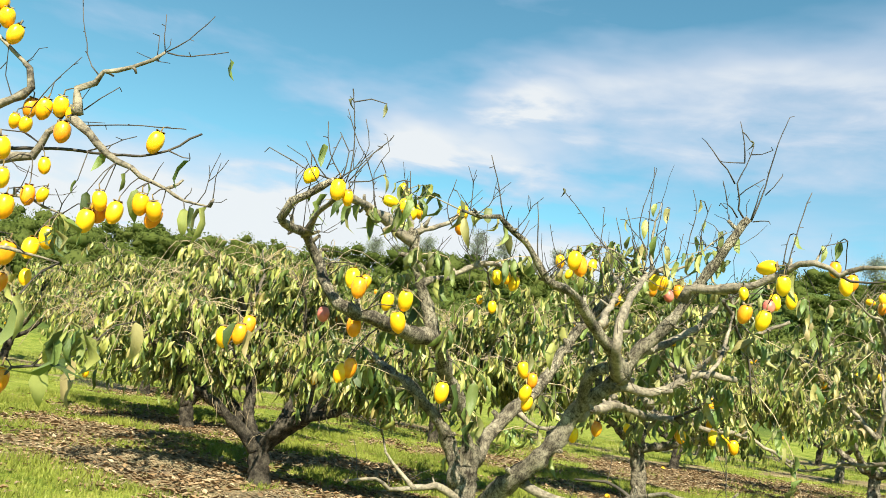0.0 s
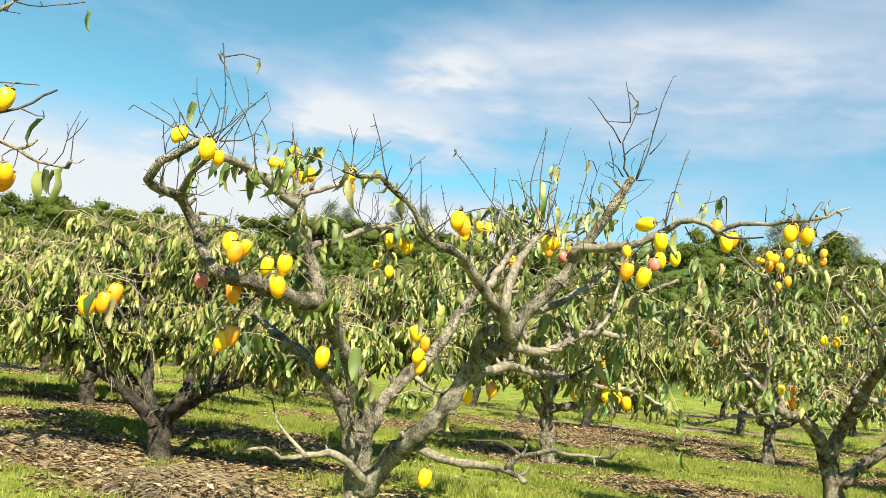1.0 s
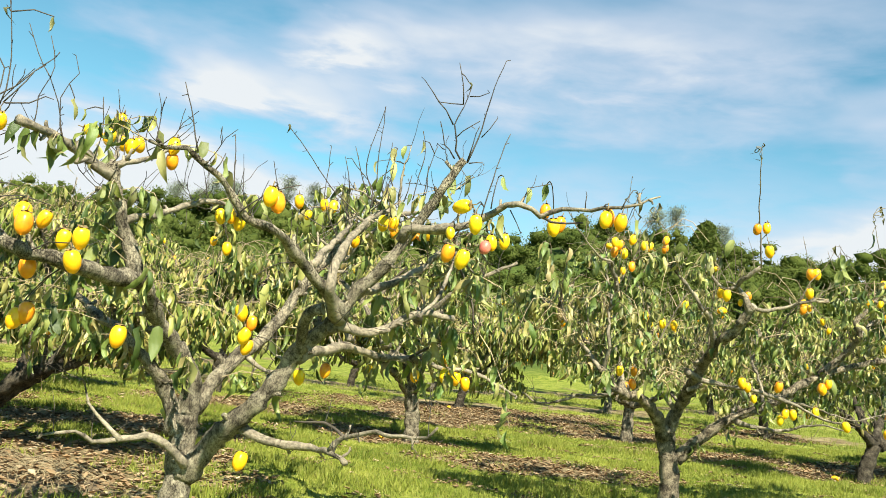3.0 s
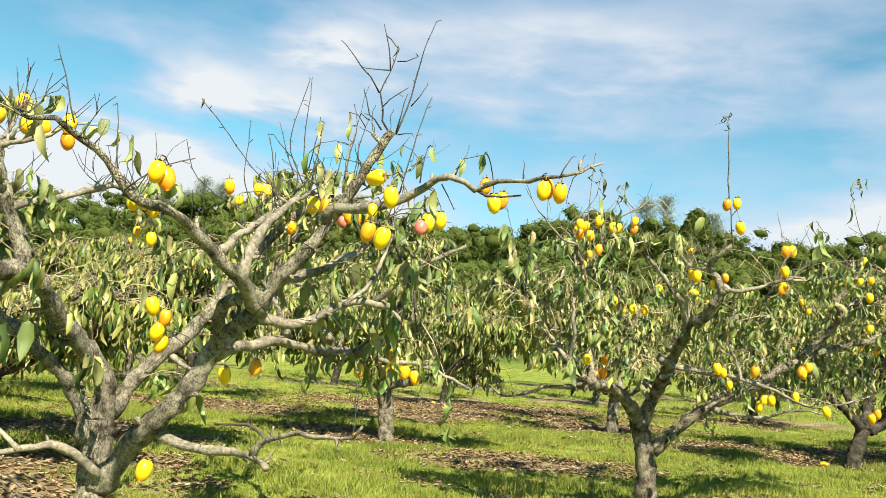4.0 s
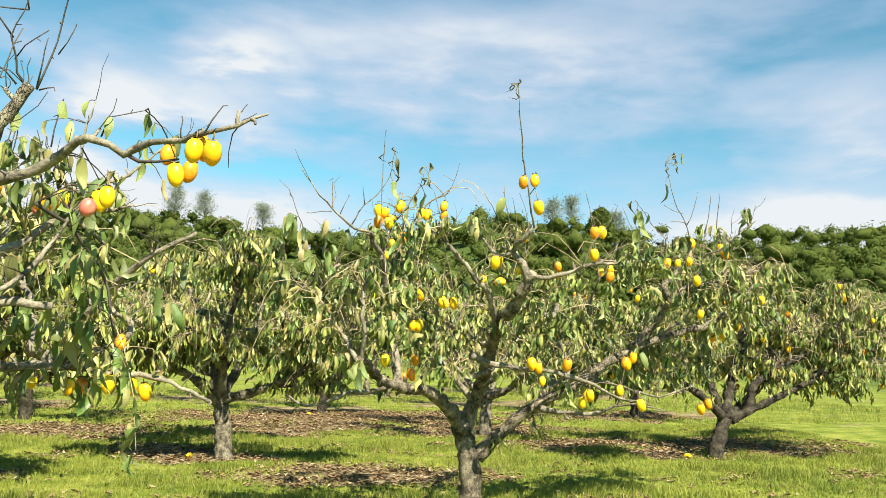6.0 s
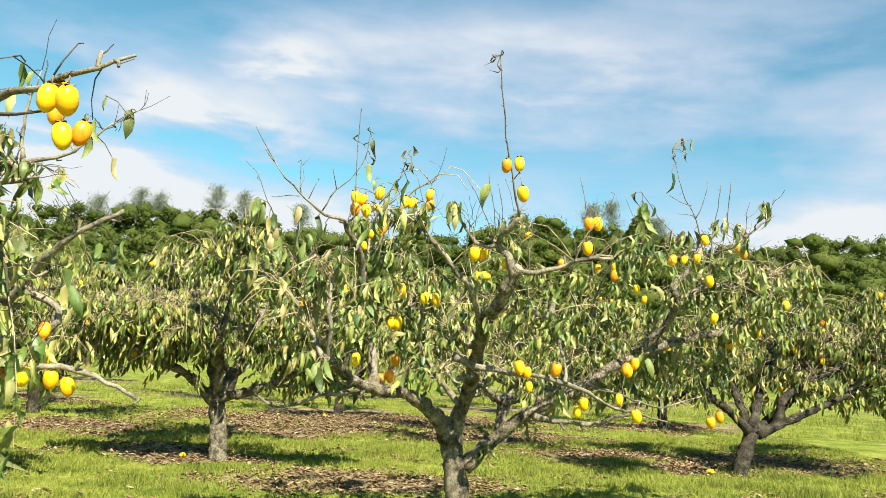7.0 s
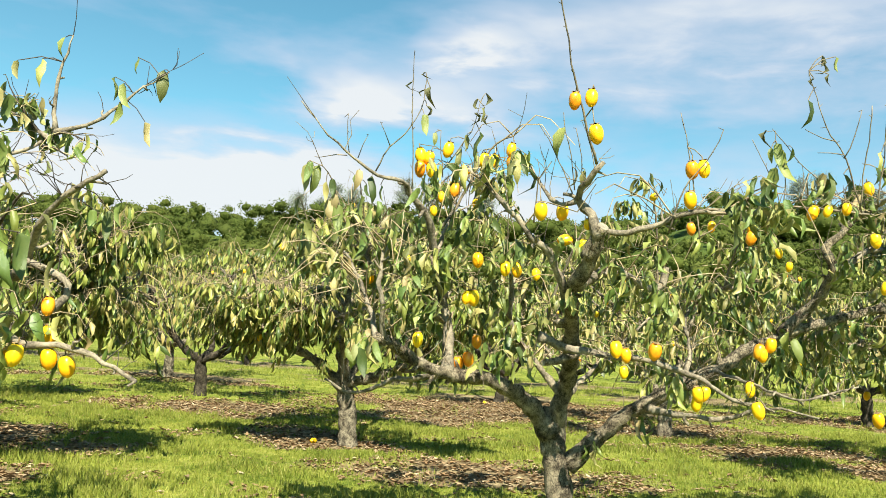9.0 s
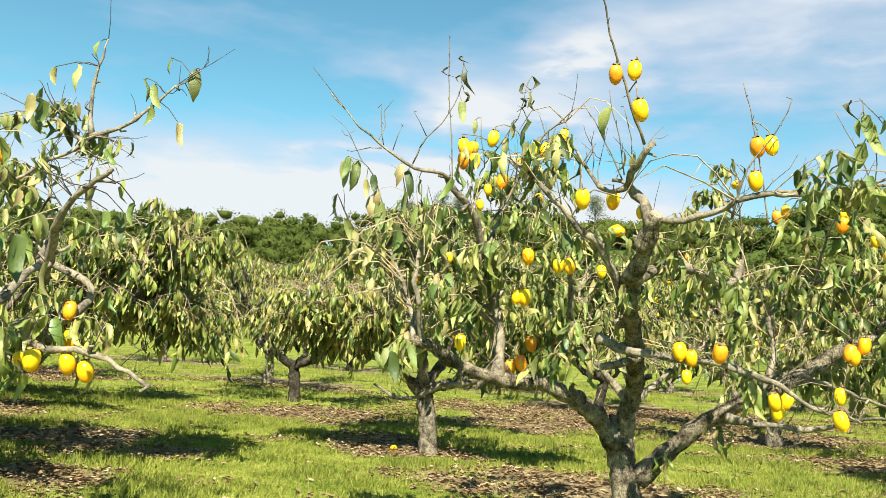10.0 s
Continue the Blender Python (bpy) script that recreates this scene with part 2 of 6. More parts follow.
def tube(store, points, r0, r1, sides, step, rough, rng, cap=True, power=0.8, crook=0.0, collar=0.0):
    """Adds a tapering, slightly lumpy branch to store = (verts, faces)."""
    line, share, length = smooth_line(points, step)
    if crook:
        for i in range(1, len(line) - 1):
            line[i] += crook * np.array(noise.noise_vector(Vector(line[i] * 11)))
    verts, faces = store
    ahead = np.gradient(line, axis=0)
    ahead /= np.linalg.norm(ahead, axis=1)[:, None] + 1e-9
    side = np.cross(ahead[0], (0.31, 0.9, 0.2))
    base = len(verts)
    for i, (p, d) in enumerate(zip(line, ahead)):
        side = side - d * (side @ d)
        side /= np.linalg.norm(side) + 1e-9
        up = np.cross(d, side)
        r = (r0 + (r1 - r0) * share[i] ** power) * (1 + collar * math.exp(-((share[i] * length / (1.6 * r0 + 1e-9)) ** 2))) * (1 + rough * (0.6 * noise.noise(Vector(p * 9)) + rng.uniform(-0.4, 0.4)))
        for k in range(sides):
            a = 2 * math.pi * k / sides
            rk = r * (1 + rough * 0.8 * noise.noise(Vector(p * 17) + Vector((math.cos(a) * 2, math.sin(a) * 2, 7))))
            verts.append(p + rk * (math.cos(a) * side + math.sin(a) * up))
    for i in range(len(line) - 1):
        for k in range(sides):
            a, b = base + i * sides + k, base + i * sides + (k + 1) % sides
            faces.append((a, b, b + sides, a + sides))
    if cap:
        faces.append(tuple(base + k for k in reversed(range(sides))))
        faces.append(tuple(base + (len(line) - 1) * sides + k for k in range(sides)))
    return line, ahead, length


# leaf templates, unit length along -z from the stalk, in three degrees of curl
def leaf_template(curl, fold, wave, broad=1.0):
    mid = [(0, 0, 0), (0, 0.03, -0.12), (0, 0.08 * curl, -0.42), (0, 0.02 * curl, -0.74), (0, -0.2 * curl, -0.98)]
    wide = [0.012, 0.105 * broad, 0.15 * broad, 0.1 * broad, 0.0]
    verts = [Vector(v) for v in mid]
    for s in (-1, 1):
        for i in (1, 2, 3):
            verts.append(Vector((s * wide[i], mid[i][1] + fold * wide[i] + s * wave * (-1) ** i, mid[i][2] + 0.03)))
    faces = [(0, 5, 1), (0, 1, 8), (5, 6, 2, 1), (1, 2, 9, 8), (6, 7, 3, 2), (2, 3, 10, 9), (7, 4, 3), (3, 4, 10)]
    return np.array([tuple(v) for v in verts]), faces


def plain_leaf(curl, fold):
    verts = [(0, 0, 0), (0, 0.05 * curl, -0.35), (0, 0.02 * curl, -0.7), (0, -0.16 * curl, -1.0), (-0.145, 0.05 * curl + fold * 0.14, -0.33), (-0.115, fold * 0.11, -0.68), (0.145, 0.05 * curl + fold * 0.14, -0.33), (0.115, fold * 0.11, -0.68)]
    return np.array(verts), [(0, 4, 1), (0, 1, 6), (4, 5, 2, 1), (1, 2, 7, 6), (5, 3, 2), (2, 3, 7)]


FAR_LEAVES = [plain_leaf(1.0, 0.4), plain_leaf(2.2, 0.9), plain_leaf(-0.8, 0.55), plain_leaf(-1.9, 1.3)]
LEAVES = [leaf_template(1.0, 0.5, 0.02, 1.2), leaf_template(2.4, 0.85, 0.04), leaf_template(-0.9, 0.65, 0.03, 1.2), leaf_template(1.6, 1.5, 0.05, 0.8), leaf_template(-1.8, 1.1, 0.06, 0.9)]
TINY_LEAVES = [(np.array([(0, 0, 0), (-0.18, 0.06, -0.45), (0.18, 0.06, -0.45), (0, c, -1.0), (0, -0.03, -0.5)]), [(0, 1, 4), (0, 4, 2), (1, 3, 4), (4, 3, 2)]) for c in (0.05, -0.15, 0.2)]


LEAF_MESHES = [mesh_of("leaf", v, f, LEAF_ONE) for v, f in LEAVES]
WILT_MESHES = [mesh_of("wilted_leaf", v, f, WILT) for v, f in (leaf_template(3.5, 1.3, 0.08), leaf_template(-4.0, 1.5, 0.1), leaf_template(5.0, 1.1, 0.06))]


def leaf_frames(rng, places, size, hang):
    """Matrices (rows: x, y, z axes scaled) for leaves that hang from the places."""
    n = len(places)
    down = rng.normal(0, 1, (n, 3)) * (1 - hang) + np.array([0, 0, -1.0])
    down /= np.linalg.norm(down, axis=1)[:, None]
    turn = rng.uniform(0, 2 * math.pi, n)
    flat = np.stack([np.cos(turn), np.sin(turn), np.zeros(n)], 1)
    y = np.cross(down, flat)
    y /= np.linalg.norm(y, axis=1)[:, None] + 1e-9
    x = np.cross(y, -down)
    s = size * rng.uniform(0.6, 1.25, n)[:, None]
    return np.stack([x * s * rng.uniform(0.75, 1.15, n)[:, None], y * s, -down * s], 1)


def leaf_mesh(name, rng, places, size, hang, mat, shapes=LEAVES):
    frames = leaf_frames(rng, places, size, hang)
    which = rng.integers(0, len(shapes), len(places))
    verts, faces, count = [], [], 0
    for w in range(len(shapes)):
        tv, tf = shapes[w]
        pick = which == w
        v = np.einsum("vk,nkj->nvj", tv, frames[pick]) + np.array(places)[pick][:, None, :]
        verts.append(v.reshape(-1, 3))
        for i in range(pick.sum()):
            o = count + i * len(tv)
            faces.extend(tuple(o + k for k in f) for f in tf)
        count += len(tv) * pick.sum()
    return mesh_of(name, np.concatenate(verts), faces, mat)


def lathe(profile, sides):
    verts, faces = [], []
    for r, z in profile:
        verts += [(r * math.cos(2 * math.pi * k / sides), r * math.sin(2 * math.pi * k / sides), z) for k in range(sides)]
    for i in range(len(profile) - 1):
        for k in range(sides):
            a, b = i * sides + k, i * sides + (k + 1) % sides
            faces.append((a, b, b + sides, a + sides))
    faces.append(tuple(range(sides)))
    faces.append(tuple(reversed(range(len(verts) - sides, len(verts)))))
    return verts, faces


def fruit_mesh(name, mat, sides=14, long=1.0):
    prof = [(0.007, 0.002), (0.018, 0.001), (0.0265, -0.008), (0.0315, -0.022), (0.033, -0.04), (0.0305, -0.058), (0.0245, -0.073), (0.0145, -0.085), (0.004, -0.0905)]
    v, f = lathe([(r, z * long) for r, z in prof], sides)
    v = [(x * (1 + 0.05 * math.cos(4 * math.atan2(y, x))), y * (1 + 0.05 * math.cos(4 * math.atan2(y, x))), z) for x, y, z in v]
    return mesh_of(name, v, [tuple(reversed(q)) for q in f], mat)


def calyx_mesh():
    v, f = [(0, 0, 0.009)], []
    for k in range(16):
        a = 2 * math.pi * k / 16
        r = 0.013 + 0.012 * (0.5 + 0.5 * math.cos(4 * a)) ** 0.7
        v += [(0.5 * r * math.cos(a), 0.5 * r * math.sin(a), 0.009), (r * math.cos(a), r * math.sin(a), 0.005 + 0.003 * math.cos(4 * a))]
    for k in range(16):
        a, b = 1 + 2 * k, 1 + 2 * ((k + 1) % 16)
        f += [(0, a, b), (a, a + 1, b + 1, b)]
    stem = ([], [])
    tube(stem, [(0, 0, 0.005), (0.002, 0.001, 0.018), (0.004, 0.0, 0.034)], 0.0035, 0.0025, 5, 0.02, 0.1, np.random.default_rng(3))
    o = len(v)
    return mesh_of("calyx", v + [tuple(q) for q in stem[0]], f + [tuple(o + i for i in q) for q in stem[1]], CALYX)


FRUITS = [fruit_mesh("persimmon", FRUIT), fruit_mesh("persimmon_small", FRUIT), fruit_mesh("persimmon_shaded_orange", SHADED_ORANGE), fruit_mesh("persimmon_side", FRUIT), fruit_mesh("persimmon_red", PINK, 14, 0.85)]
CALYX_MESH = calyx_mesh()
FRUIT_LABELS = ["ripe yellow persimmon", "small yellow persimmon", "persimmon coloured orange for shade", "ripe yellow persimmon lying sideways", "pinkish red overripe persimmon"]


# ---- trees ----
class Tree:
    def __init__(self, seed, label, at=(0, 0, 0)):
        self.rng = np.random.default_rng(seed)
        self.root = tagged(new("persimmon_tree"), label, "fruit tree", "persimmon trees in the orchard rows")
        self.root.location = at
        self.at = Vector(at)
        self.twigs, self.bare, self.places, self.limbs, self.bark, self.lines, self.leafy, self.bare_bark, self.wands, self.leaf_mat, self.spurs = ([], []), ([], []), [], [], BARK, [], 1.0, SILHOUETTE_TWIG, 0.0, LEAF, 1.0


def limb(tree, r0, r1, leaf, twig, *points):
    """A limb of its own; leaf and twig: how thickly it is set with leaves and side twigs."""
    pts = [np.array(p) - np.array(tree.at) for p in points]
    rng = tree.rng
    thick = r0 > 0.012
    store = ([], []) if thick else tree.bare
    sides = 12 if r0 > 0.08 else 9 if r0 > 0.03 else 6 if thick else 4
    step = 0.035 if r0 > 0.05 else 0.05
    line, ahead, length = tube(store, pts, max(r0, 0.003), max(r1, 0.0018), sides, step, 0.22 if r0 > 0.08 else 0.34 if thick else 0.18, rng, crook=0.011 if r0 > 0.05 else 0.017 if thick else 0.008, collar=0.28 if 0.012 < r0 < 0.08 else 0.0)
    tree.lines.append(line)
    if not thick and twig == 0:
        # buds and short spurs along a bare twig
        for i in range(2, len(line), 2):
            d = rng.normal(0, 1, 3) + ahead[i] * 0.8
            d *= rng.uniform(0.008, 0.035) / np.linalg.norm(d)
            tube(tree.bare, [line[i], line[i] + d * 0.5, line[i] + d], 0.0024, 0.0018, 3, 0.1, 0.1, rng, False)
    # short knobbly spurs, where old shoots were pruned away, each with a tuft of thin twigs
    for _ in range(int(tree.spurs * length * 5 + rng.uniform(0, 1)) if 0.014 < r0 < 0.09 else 0):
        i = int(len(line) * rng.uniform(0.15, 0.98))
        here = r0 + (r1 - r0) * (i / len(line)) ** 0.8
        d = rng.normal(0, 1, 3) + np.array([0, 0, 0.35])
        d -= ahead[i] * (d @ ahead[i])
        d = d / np.linalg.norm(d) + ahead[i] * rng.uniform(0.1, 0.7)
        far = here + rng.uniform(0.015, 0.06)
        tip = line[i] + d * far
        thin = max(0.006, here * rng.uniform(0.25, 0.5))
        tube(store, [line[i], line[i] + d * far * 0.6 + rng.normal(0, 0.006, 3), tip], thin * 1.3, thin * 0.8, 6, 0.02, 0.3, rng)
        for _ in range(int(rng.integers(0, 4))):
            side_twig(tree, tip - d * 0.01, d * 0.8, rng.uniform(0.05, 0.2), 0.003)
    if thick:
        first = not tree.limbs
        skin = tree.bark if r0 > 0.038 else DARK_SHADED_YOUNG_BARK if tree.bark is DARK_SHADED_BARK else YOUNG_BARK
        mesh = mesh_of("trunk" if first else "branch", *store, skin)
        tree.limbs.append(part("trunk" if first else "branch", mesh, tree.root, "rough grey bark trunk" if first else ""))
    for _ in range(int(twig * length * 7 + rng.uniform(0, 1))):
        i = int(len(line) * min(0.999, rng.beta(2.2, 1.2)))
        side_twig(tree, line[i], ahead[i], rng.uniform(0.08, 0.32), 0.0034)
    for _ in range(int(tree.wands * length * min(leaf, 2.0) + rng.uniform(0, 1)) if leaf > 0.5 and r0 < 0.05 else 0):
        wand(tree, line[int(len(line) * rng.uniform(0.3, 0.99))], rng.uniform(0.25, 0.6))
    for _ in range(int(leaf * tree.leafy * length * 6.5 + rng.uniform(0, 1))):
        i = int(len(line) * min(0.999, rng.beta(2.0, 1.1)))
        shoot(tree, line[i], ahead[i], rng.uniform(0.2, 0.52) * (0.45 if r0 < 0.0105 else 1.0))


def stub(tree, r, *points):
    """A short sawn-off branch, bare of bark at its end alone."""
    store = ([], [])
    pts = [np.array(p) - np.array(tree.at) for p in points]
    tube(store, pts, r * 1.1, r * 0.9, 10, 0.03, 0.15, tree.rng, crook=0.008)
    slots = [0] * (len(store[1]) - 1) + [1]
    ob = part("sawn_branch", mesh_of("sawn_branch", *store, tree.bark, CUT, slots=slots), tree.root, "sawn-off branch stub with a pale end")
    ob.data.polygons[len(ob.data.polygons) - 1].use_smooth = False


def side_twig(tree, start, along, length, r, depth=0):
    """A bare, upward twig with a few forks."""
    rng = tree.rng
    d = rng.normal(0, 0.6, 3) + along * 0.3 + np.array([0, 0, 0.55])
    d /= np.linalg.norm(d)
    bend = rng.normal(0, 0.14, 3) + np.array([0, 0, 0.1])
    kink = lambda: rng.normal(0, 0.04, 3) * length
    pts = [start, start + d * length * 0.35 + bend * length * 0.1 + kink(), start + d * length * 0.7 + bend * length * 0.42 + kink(), start + d * length + bend * length + kink()]
    tube(tree.bare, pts, r * 0.9, 0.0015, 3, 0.06, 0.1, rng, False, crook=0.003)
    if depth == 0 and length > 0.18:
        for _ in range(rng.integers(0, 3)):
            s = rng.uniform(0.3, 0.8)
            side_twig(tree, pts[1] * (1 - s) + pts[2] * s, d, length * rng.uniform(0.3, 0.6), r * 0.7, 1)


def shoot(tree, start, along, length):
    """A leafy shoot that arches out and droops, its leaves hanging in a row along it."""
    rng = tree.rng
    turn = rng.uniform(0, 2 * math.pi)
    out = np.array([math.cos(turn), math.sin(turn), rng.uniform(-0.1, 0.75)]) + along * 0.5
    out /= np.linalg.norm(out)
    sag = np.array([0, 0, -length * rng.uniform(0.25, 0.75)])
    pts = [start, start + out * length * 0.45 + sag * 0.12, start + out * length * 0.8 + sag * 0.45, start + out * length + sag]
    tube(tree.twigs, pts, 0.0036, 0.0018, 3, 0.3, 0.1, rng, False)
    n = int(length / rng.uniform(0.029, 0.046))
    for s in np.linspace(0.2, 1.0, n):
        k = min(2, int(s * 3))
        f = s * 3 - k
        tree.places.append(pts[k] * (1 - f) + pts[k + 1] * f + rng.normal(0, 0.014, 3))


def wand(tree, start, length):
    """A long, thin, tan shoot that has lost its leaves: it rises, arches over and hangs."""
    rng = tree.rng
    a = rng.uniform(0, 2 * math.pi)
    out = np.array([math.cos(a), math.sin(a), 0.0]) * length
    rise, drop = rng.uniform(0.1, 0.45) * length, rng.uniform(-0.3, 0.5) * length
    pts = [start, start + out * 0.35 + np.array([0, 0, rise]), start + out * 0.75 + np.array([0, 0, rise * 0.8]) + rng.normal(0, 0.03, 3), start + out + np.array([0, 0, -drop])]
    tube(tree.twigs, pts, 0.0056, 0.0026, 3, 0.11, 0.15, rng, False, crook=0.006)


def stalk(tree, end, most=0.3):
    """A thin stalk from the nearest branch or twig to the end given."""
    if not tree.lines:
        return
    end = np.array(end)
    every = np.concatenate(tree.lines)
    off = np.linalg.norm(every - end - np.array([0, 0, 0.03]), axis=1)
    k = int(off.argmin())
    if 0.012 < off[k] < most:
        mid = (every[k] + end) / 2 + np.array([0, 0, 0.12 * off[k]])
        tube(tree.bare, [every[k], mid, end], 0.003, 0.0024, 4, 0.06, 0.1, tree.rng, False, crook=0.004)


def hang_fruit(tree, place, sort, rng):
    k = rng.uniform(0.9, 1.06) * (0.72 if sort == 1 else 1.0)
    tip = (80 if sort == 3 else rng.uniform(-16, 16), rng.uniform(-14, 14), rng.uniform(0, 360))
    m = pose(*place, *tip)
    # the place given is the middle of the fruit
    m = m @ Matrix.Translation((0, 0, 0.042 * k)) @ Matrix.Scale(k, 4)
    ob = part("persimmon", FRUITS[sort], tree.root, FRUIT_LABELS[sort])
    ob.matrix_basis = m
    part("calyx", CALYX_MESH, ob, "dry brown calyx")
    stalk(tree, m @ Vector((0.004, 0, 0.03)))


def fruits(tree, *rows):
    for x, y, z, sort in rows:
        hang_fruit(tree, Vector((x, y, z)) - tree.at, sort, tree.rng)


def leaves(tree, *rows):
    """Single leaves at the ends of bare twigs, each with its own length."""
    for x, y, z, size in rows:
        frame_of = leaf_frames(tree.rng, [(x, y, z)], size / 0.92, 0.86)[0]
        ob = part("leaf", (WILT_MESHES if size < 0.09 else LEAF_MESHES)[int(tree.rng.choice([0, 2]))], tree.root, "small dark wilted leaf" if size < 0.09 else "")
        stalk(tree, Vector((x, y, z)) - tree.at, 0.25)
        m = Matrix(frame_of.tolist()).transposed().to_4x4()
        m.translation = Vector((x, y, z)) - tree.at
        ob.matrix_basis = m


def finish(tree, size=0.115, singles=0, hang=0.62, near=lambda p: 0.0, shapes=LEAVES):
    """The joined twigs and leaves of a tree; the leaves for which near() is least become objects of their own."""
    if tree.twigs[0]:
        part("fine_growth", mesh_of("fine_growth", *tree.twigs, TWIG), tree.root, "thin straw-brown shoots", "stuff")
    if tree.bare[0]:
        part("bare_growth", mesh_of("bare_growth", *tree.bare, tree.bare_bark), tree.root, "thin bare twigs", "stuff")
    places = sorted((tuple(p) for p in tree.places), key=near)
    alone, rest = places[:singles], places[singles:]
    if rest:
        part("foliage", leaf_mesh("foliage", tree.rng, np.array(rest), size, hang, tree.leaf_mat, shapes), tree.root, "drooping yellow-green leaves", "stuff")
    if alone:
        frames = leaf_frames(tree.rng, alone, size, hang)
        for p, f in zip(alone, frames):
            ob = part("leaf", LEAF_MESHES[int(tree.rng.integers(0, len(LEAF_MESHES)))], tree.root)
            m = Matrix(f.tolist()).transposed().to_4x4()
            m.translation = p
            ob.matrix_basis = m
    return tree.root




def orchard_tree(seed, label, fruit, height=2.4, leafy=1.0, arms=None, bark=BARK, size=0.142, shapes=None):
    """An open, vase-shaped fruit tree about five metres across, made at the origin: a trunk and main arms, then side branches with leafy shoots."""
    tree = Tree(seed, label)
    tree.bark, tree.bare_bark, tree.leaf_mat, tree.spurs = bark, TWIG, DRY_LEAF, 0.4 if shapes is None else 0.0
    rng = tree.rng
    if arms is None:
        fork = rng.uniform(0.45, 0.7)
        top = (*rng.normal(0, 0.05, 2), fork)
        arms = [[(0, 0, -0.1), (top[0] * 0.4, top[1] * 0.4, fork * 0.5), top]]
        n = int(rng.integers(4, 6))
        for k in range(n):
            a = 2 * math.pi * (k + rng.uniform(-0.25, 0.25)) / n + seed
            reach, rise = rng.uniform(1.1, 1.6), rng.uniform(0.55, 1.0) * (height - 0.9)
            c, s = math.cos(a), math.sin(a)
            arms.append([top, (c * reach * 0.3, s * reach * 0.3, fork + 0.16), (c * reach * 0.62 + rng.normal(0, 0.08), s * reach * 0.62 + rng.normal(0, 0.08), fork + 0.35 * rise), (c * reach, s * reach, fork + 0.4 + 0.62 * rise)])
    limb(tree, 0.115, 0.09, 0, 0, *arms[0])
    spots = []
    for p in arms[1:]:
        limb(tree, 0.068, 0.024, 1.2 * leafy, 1.0, *p)
        line, share, length = smooth_line(p, 0.1)
        away = math.atan2(line[-1][1], line[-1][0])
        for _ in range(int(rng.integers(7, 10))):
            q = line[int(len(line) * rng.uniform(0.42, 0.999))]
            b = away + rng.normal(0, 1.1)
            out, up = rng.uniform(0.4, 0.95), rng.choice([rng.uniform(-0.2, 0.15), rng.uniform(0.2, 0.8), rng.uniform(0.3, 0.9)])
            e = q + np.array([math.cos(b) * out, math.sin(b) * out, up])
            e[2] = max(e[2], 0.88)
            e[2] = min(e[2], height + rng.normal(0, 0.12))
            m = (q + e) / 2 + rng.normal(0, 0.07, 3) + np.array([0, 0, 0.1])
            limb(tree, 0.026, 0.008, 3.7 * leafy, 1.2, q, m, e)
            spots.append(e), spots.append(m)
            for _ in range(8 if shapes is None else 2):
                wand(tree, e * 0.5 + m * 0.5, rng.uniform(0.25, 0.75))
    for k in range(fruit):
        s = spots[int(rng.integers(0, len(spots)))] + rng.normal(0, 0.1, 3) + np.array([0, 0, -0.09])
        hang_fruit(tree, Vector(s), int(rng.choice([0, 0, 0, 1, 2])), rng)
    tree.places = [p for p in tree.places if p[2] > 0.74 + rng.uniform(0, 0.22)]
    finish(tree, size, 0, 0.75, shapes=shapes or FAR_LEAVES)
    return tree.root


A = Tree(11, "nearly bare grey persimmon tree with yellow fruit and forked limbs")
B = Tree(23, "leafy persimmon tree with yellow fruit and an open forked crown")
C = Tree(37, "persimmon tree reaching in with bare twigs and hanging yellow fruit")
C.leafy = 0.14
B.bark, B.wands, B.bare_bark, B.leafy = BROWN_BARK, 5.0, PALE_TWIG, 0.88
limb(A, 0.095, 0.066, 0, 0, (0.22, 4.6, -0.08), (0.2, 4.6, 0.12), (0.21, 4.6, 0.48), (0.2, 4.62, 0.67), (0.19, 4.62, 0.78))
limb(A, 0.052, 0.018, 1, 1, (0.18, 4.62, 0.68), (0.09, 4.6, 0.87), (0.01, 4.5, 1.01), (-0.09, 4.42, 1.11), (-0.17, 4.4, 1.19), (-0.3, 4.5, 1.25), (-0.45, 4.65, 1.33), (-0.54, 4.7, 1.38))
limb(A, 0.056, 0.032, 1, 1, (0.21, 4.64, 0.7), (0.2, 4.6, 0.98), (0.13, 4.5, 1.12), (0.02, 4.3, 1.27), (-0.03, 4.1, 1.41), (-0.08, 4.02, 1.49), (-0.17, 3.98, 1.69), (-0.24, 3.95, 1.88), (-0.27, 3.92, 2.01))
limb(A, 0.046, 0.013, 0, 0.6, (-0.07, 4.03, 1.47), (-0.16, 3.9, 1.46), (-0.25, 3.7, 1.48), (-0.35, 3.5, 1.49), (-0.45, 3.34, 1.51), (-0.55, 3.4, 1.57), (-0.67, 3.55, 1.75), (-0.72, 3.45, 1.83), (-0.73, 3.2, 1.82), (-0.75, 3.07, 1.83), (-0.71, 3.05, 1.9), (-0.61, 3.03, 1.97), (-0.54, 3, 2.01))
limb(A, 0.02, 0.008, 0, 0.5, (-0.72, 3.42, 1.83), (-0.65, 3.3, 1.9), (-0.56, 3.15, 1.95), (-0.5, 3.1, 1.99))
limb(A, 0.035, 0.02, 0.3, 1, (-0.26, 3.93, 1.95), (-0.34, 3.91, 2), (-0.46, 3.8, 2.05), (-0.52, 3.6, 2.05), (-0.58, 3.5, 2.06))
limb(A, 0.02, 0.008, 0.4, 1, (-0.26, 3.92, 1.99), (-0.18, 3.97, 2.05), (-0.1, 4.05, 2.1), (-0.01, 4.1, 2.22))
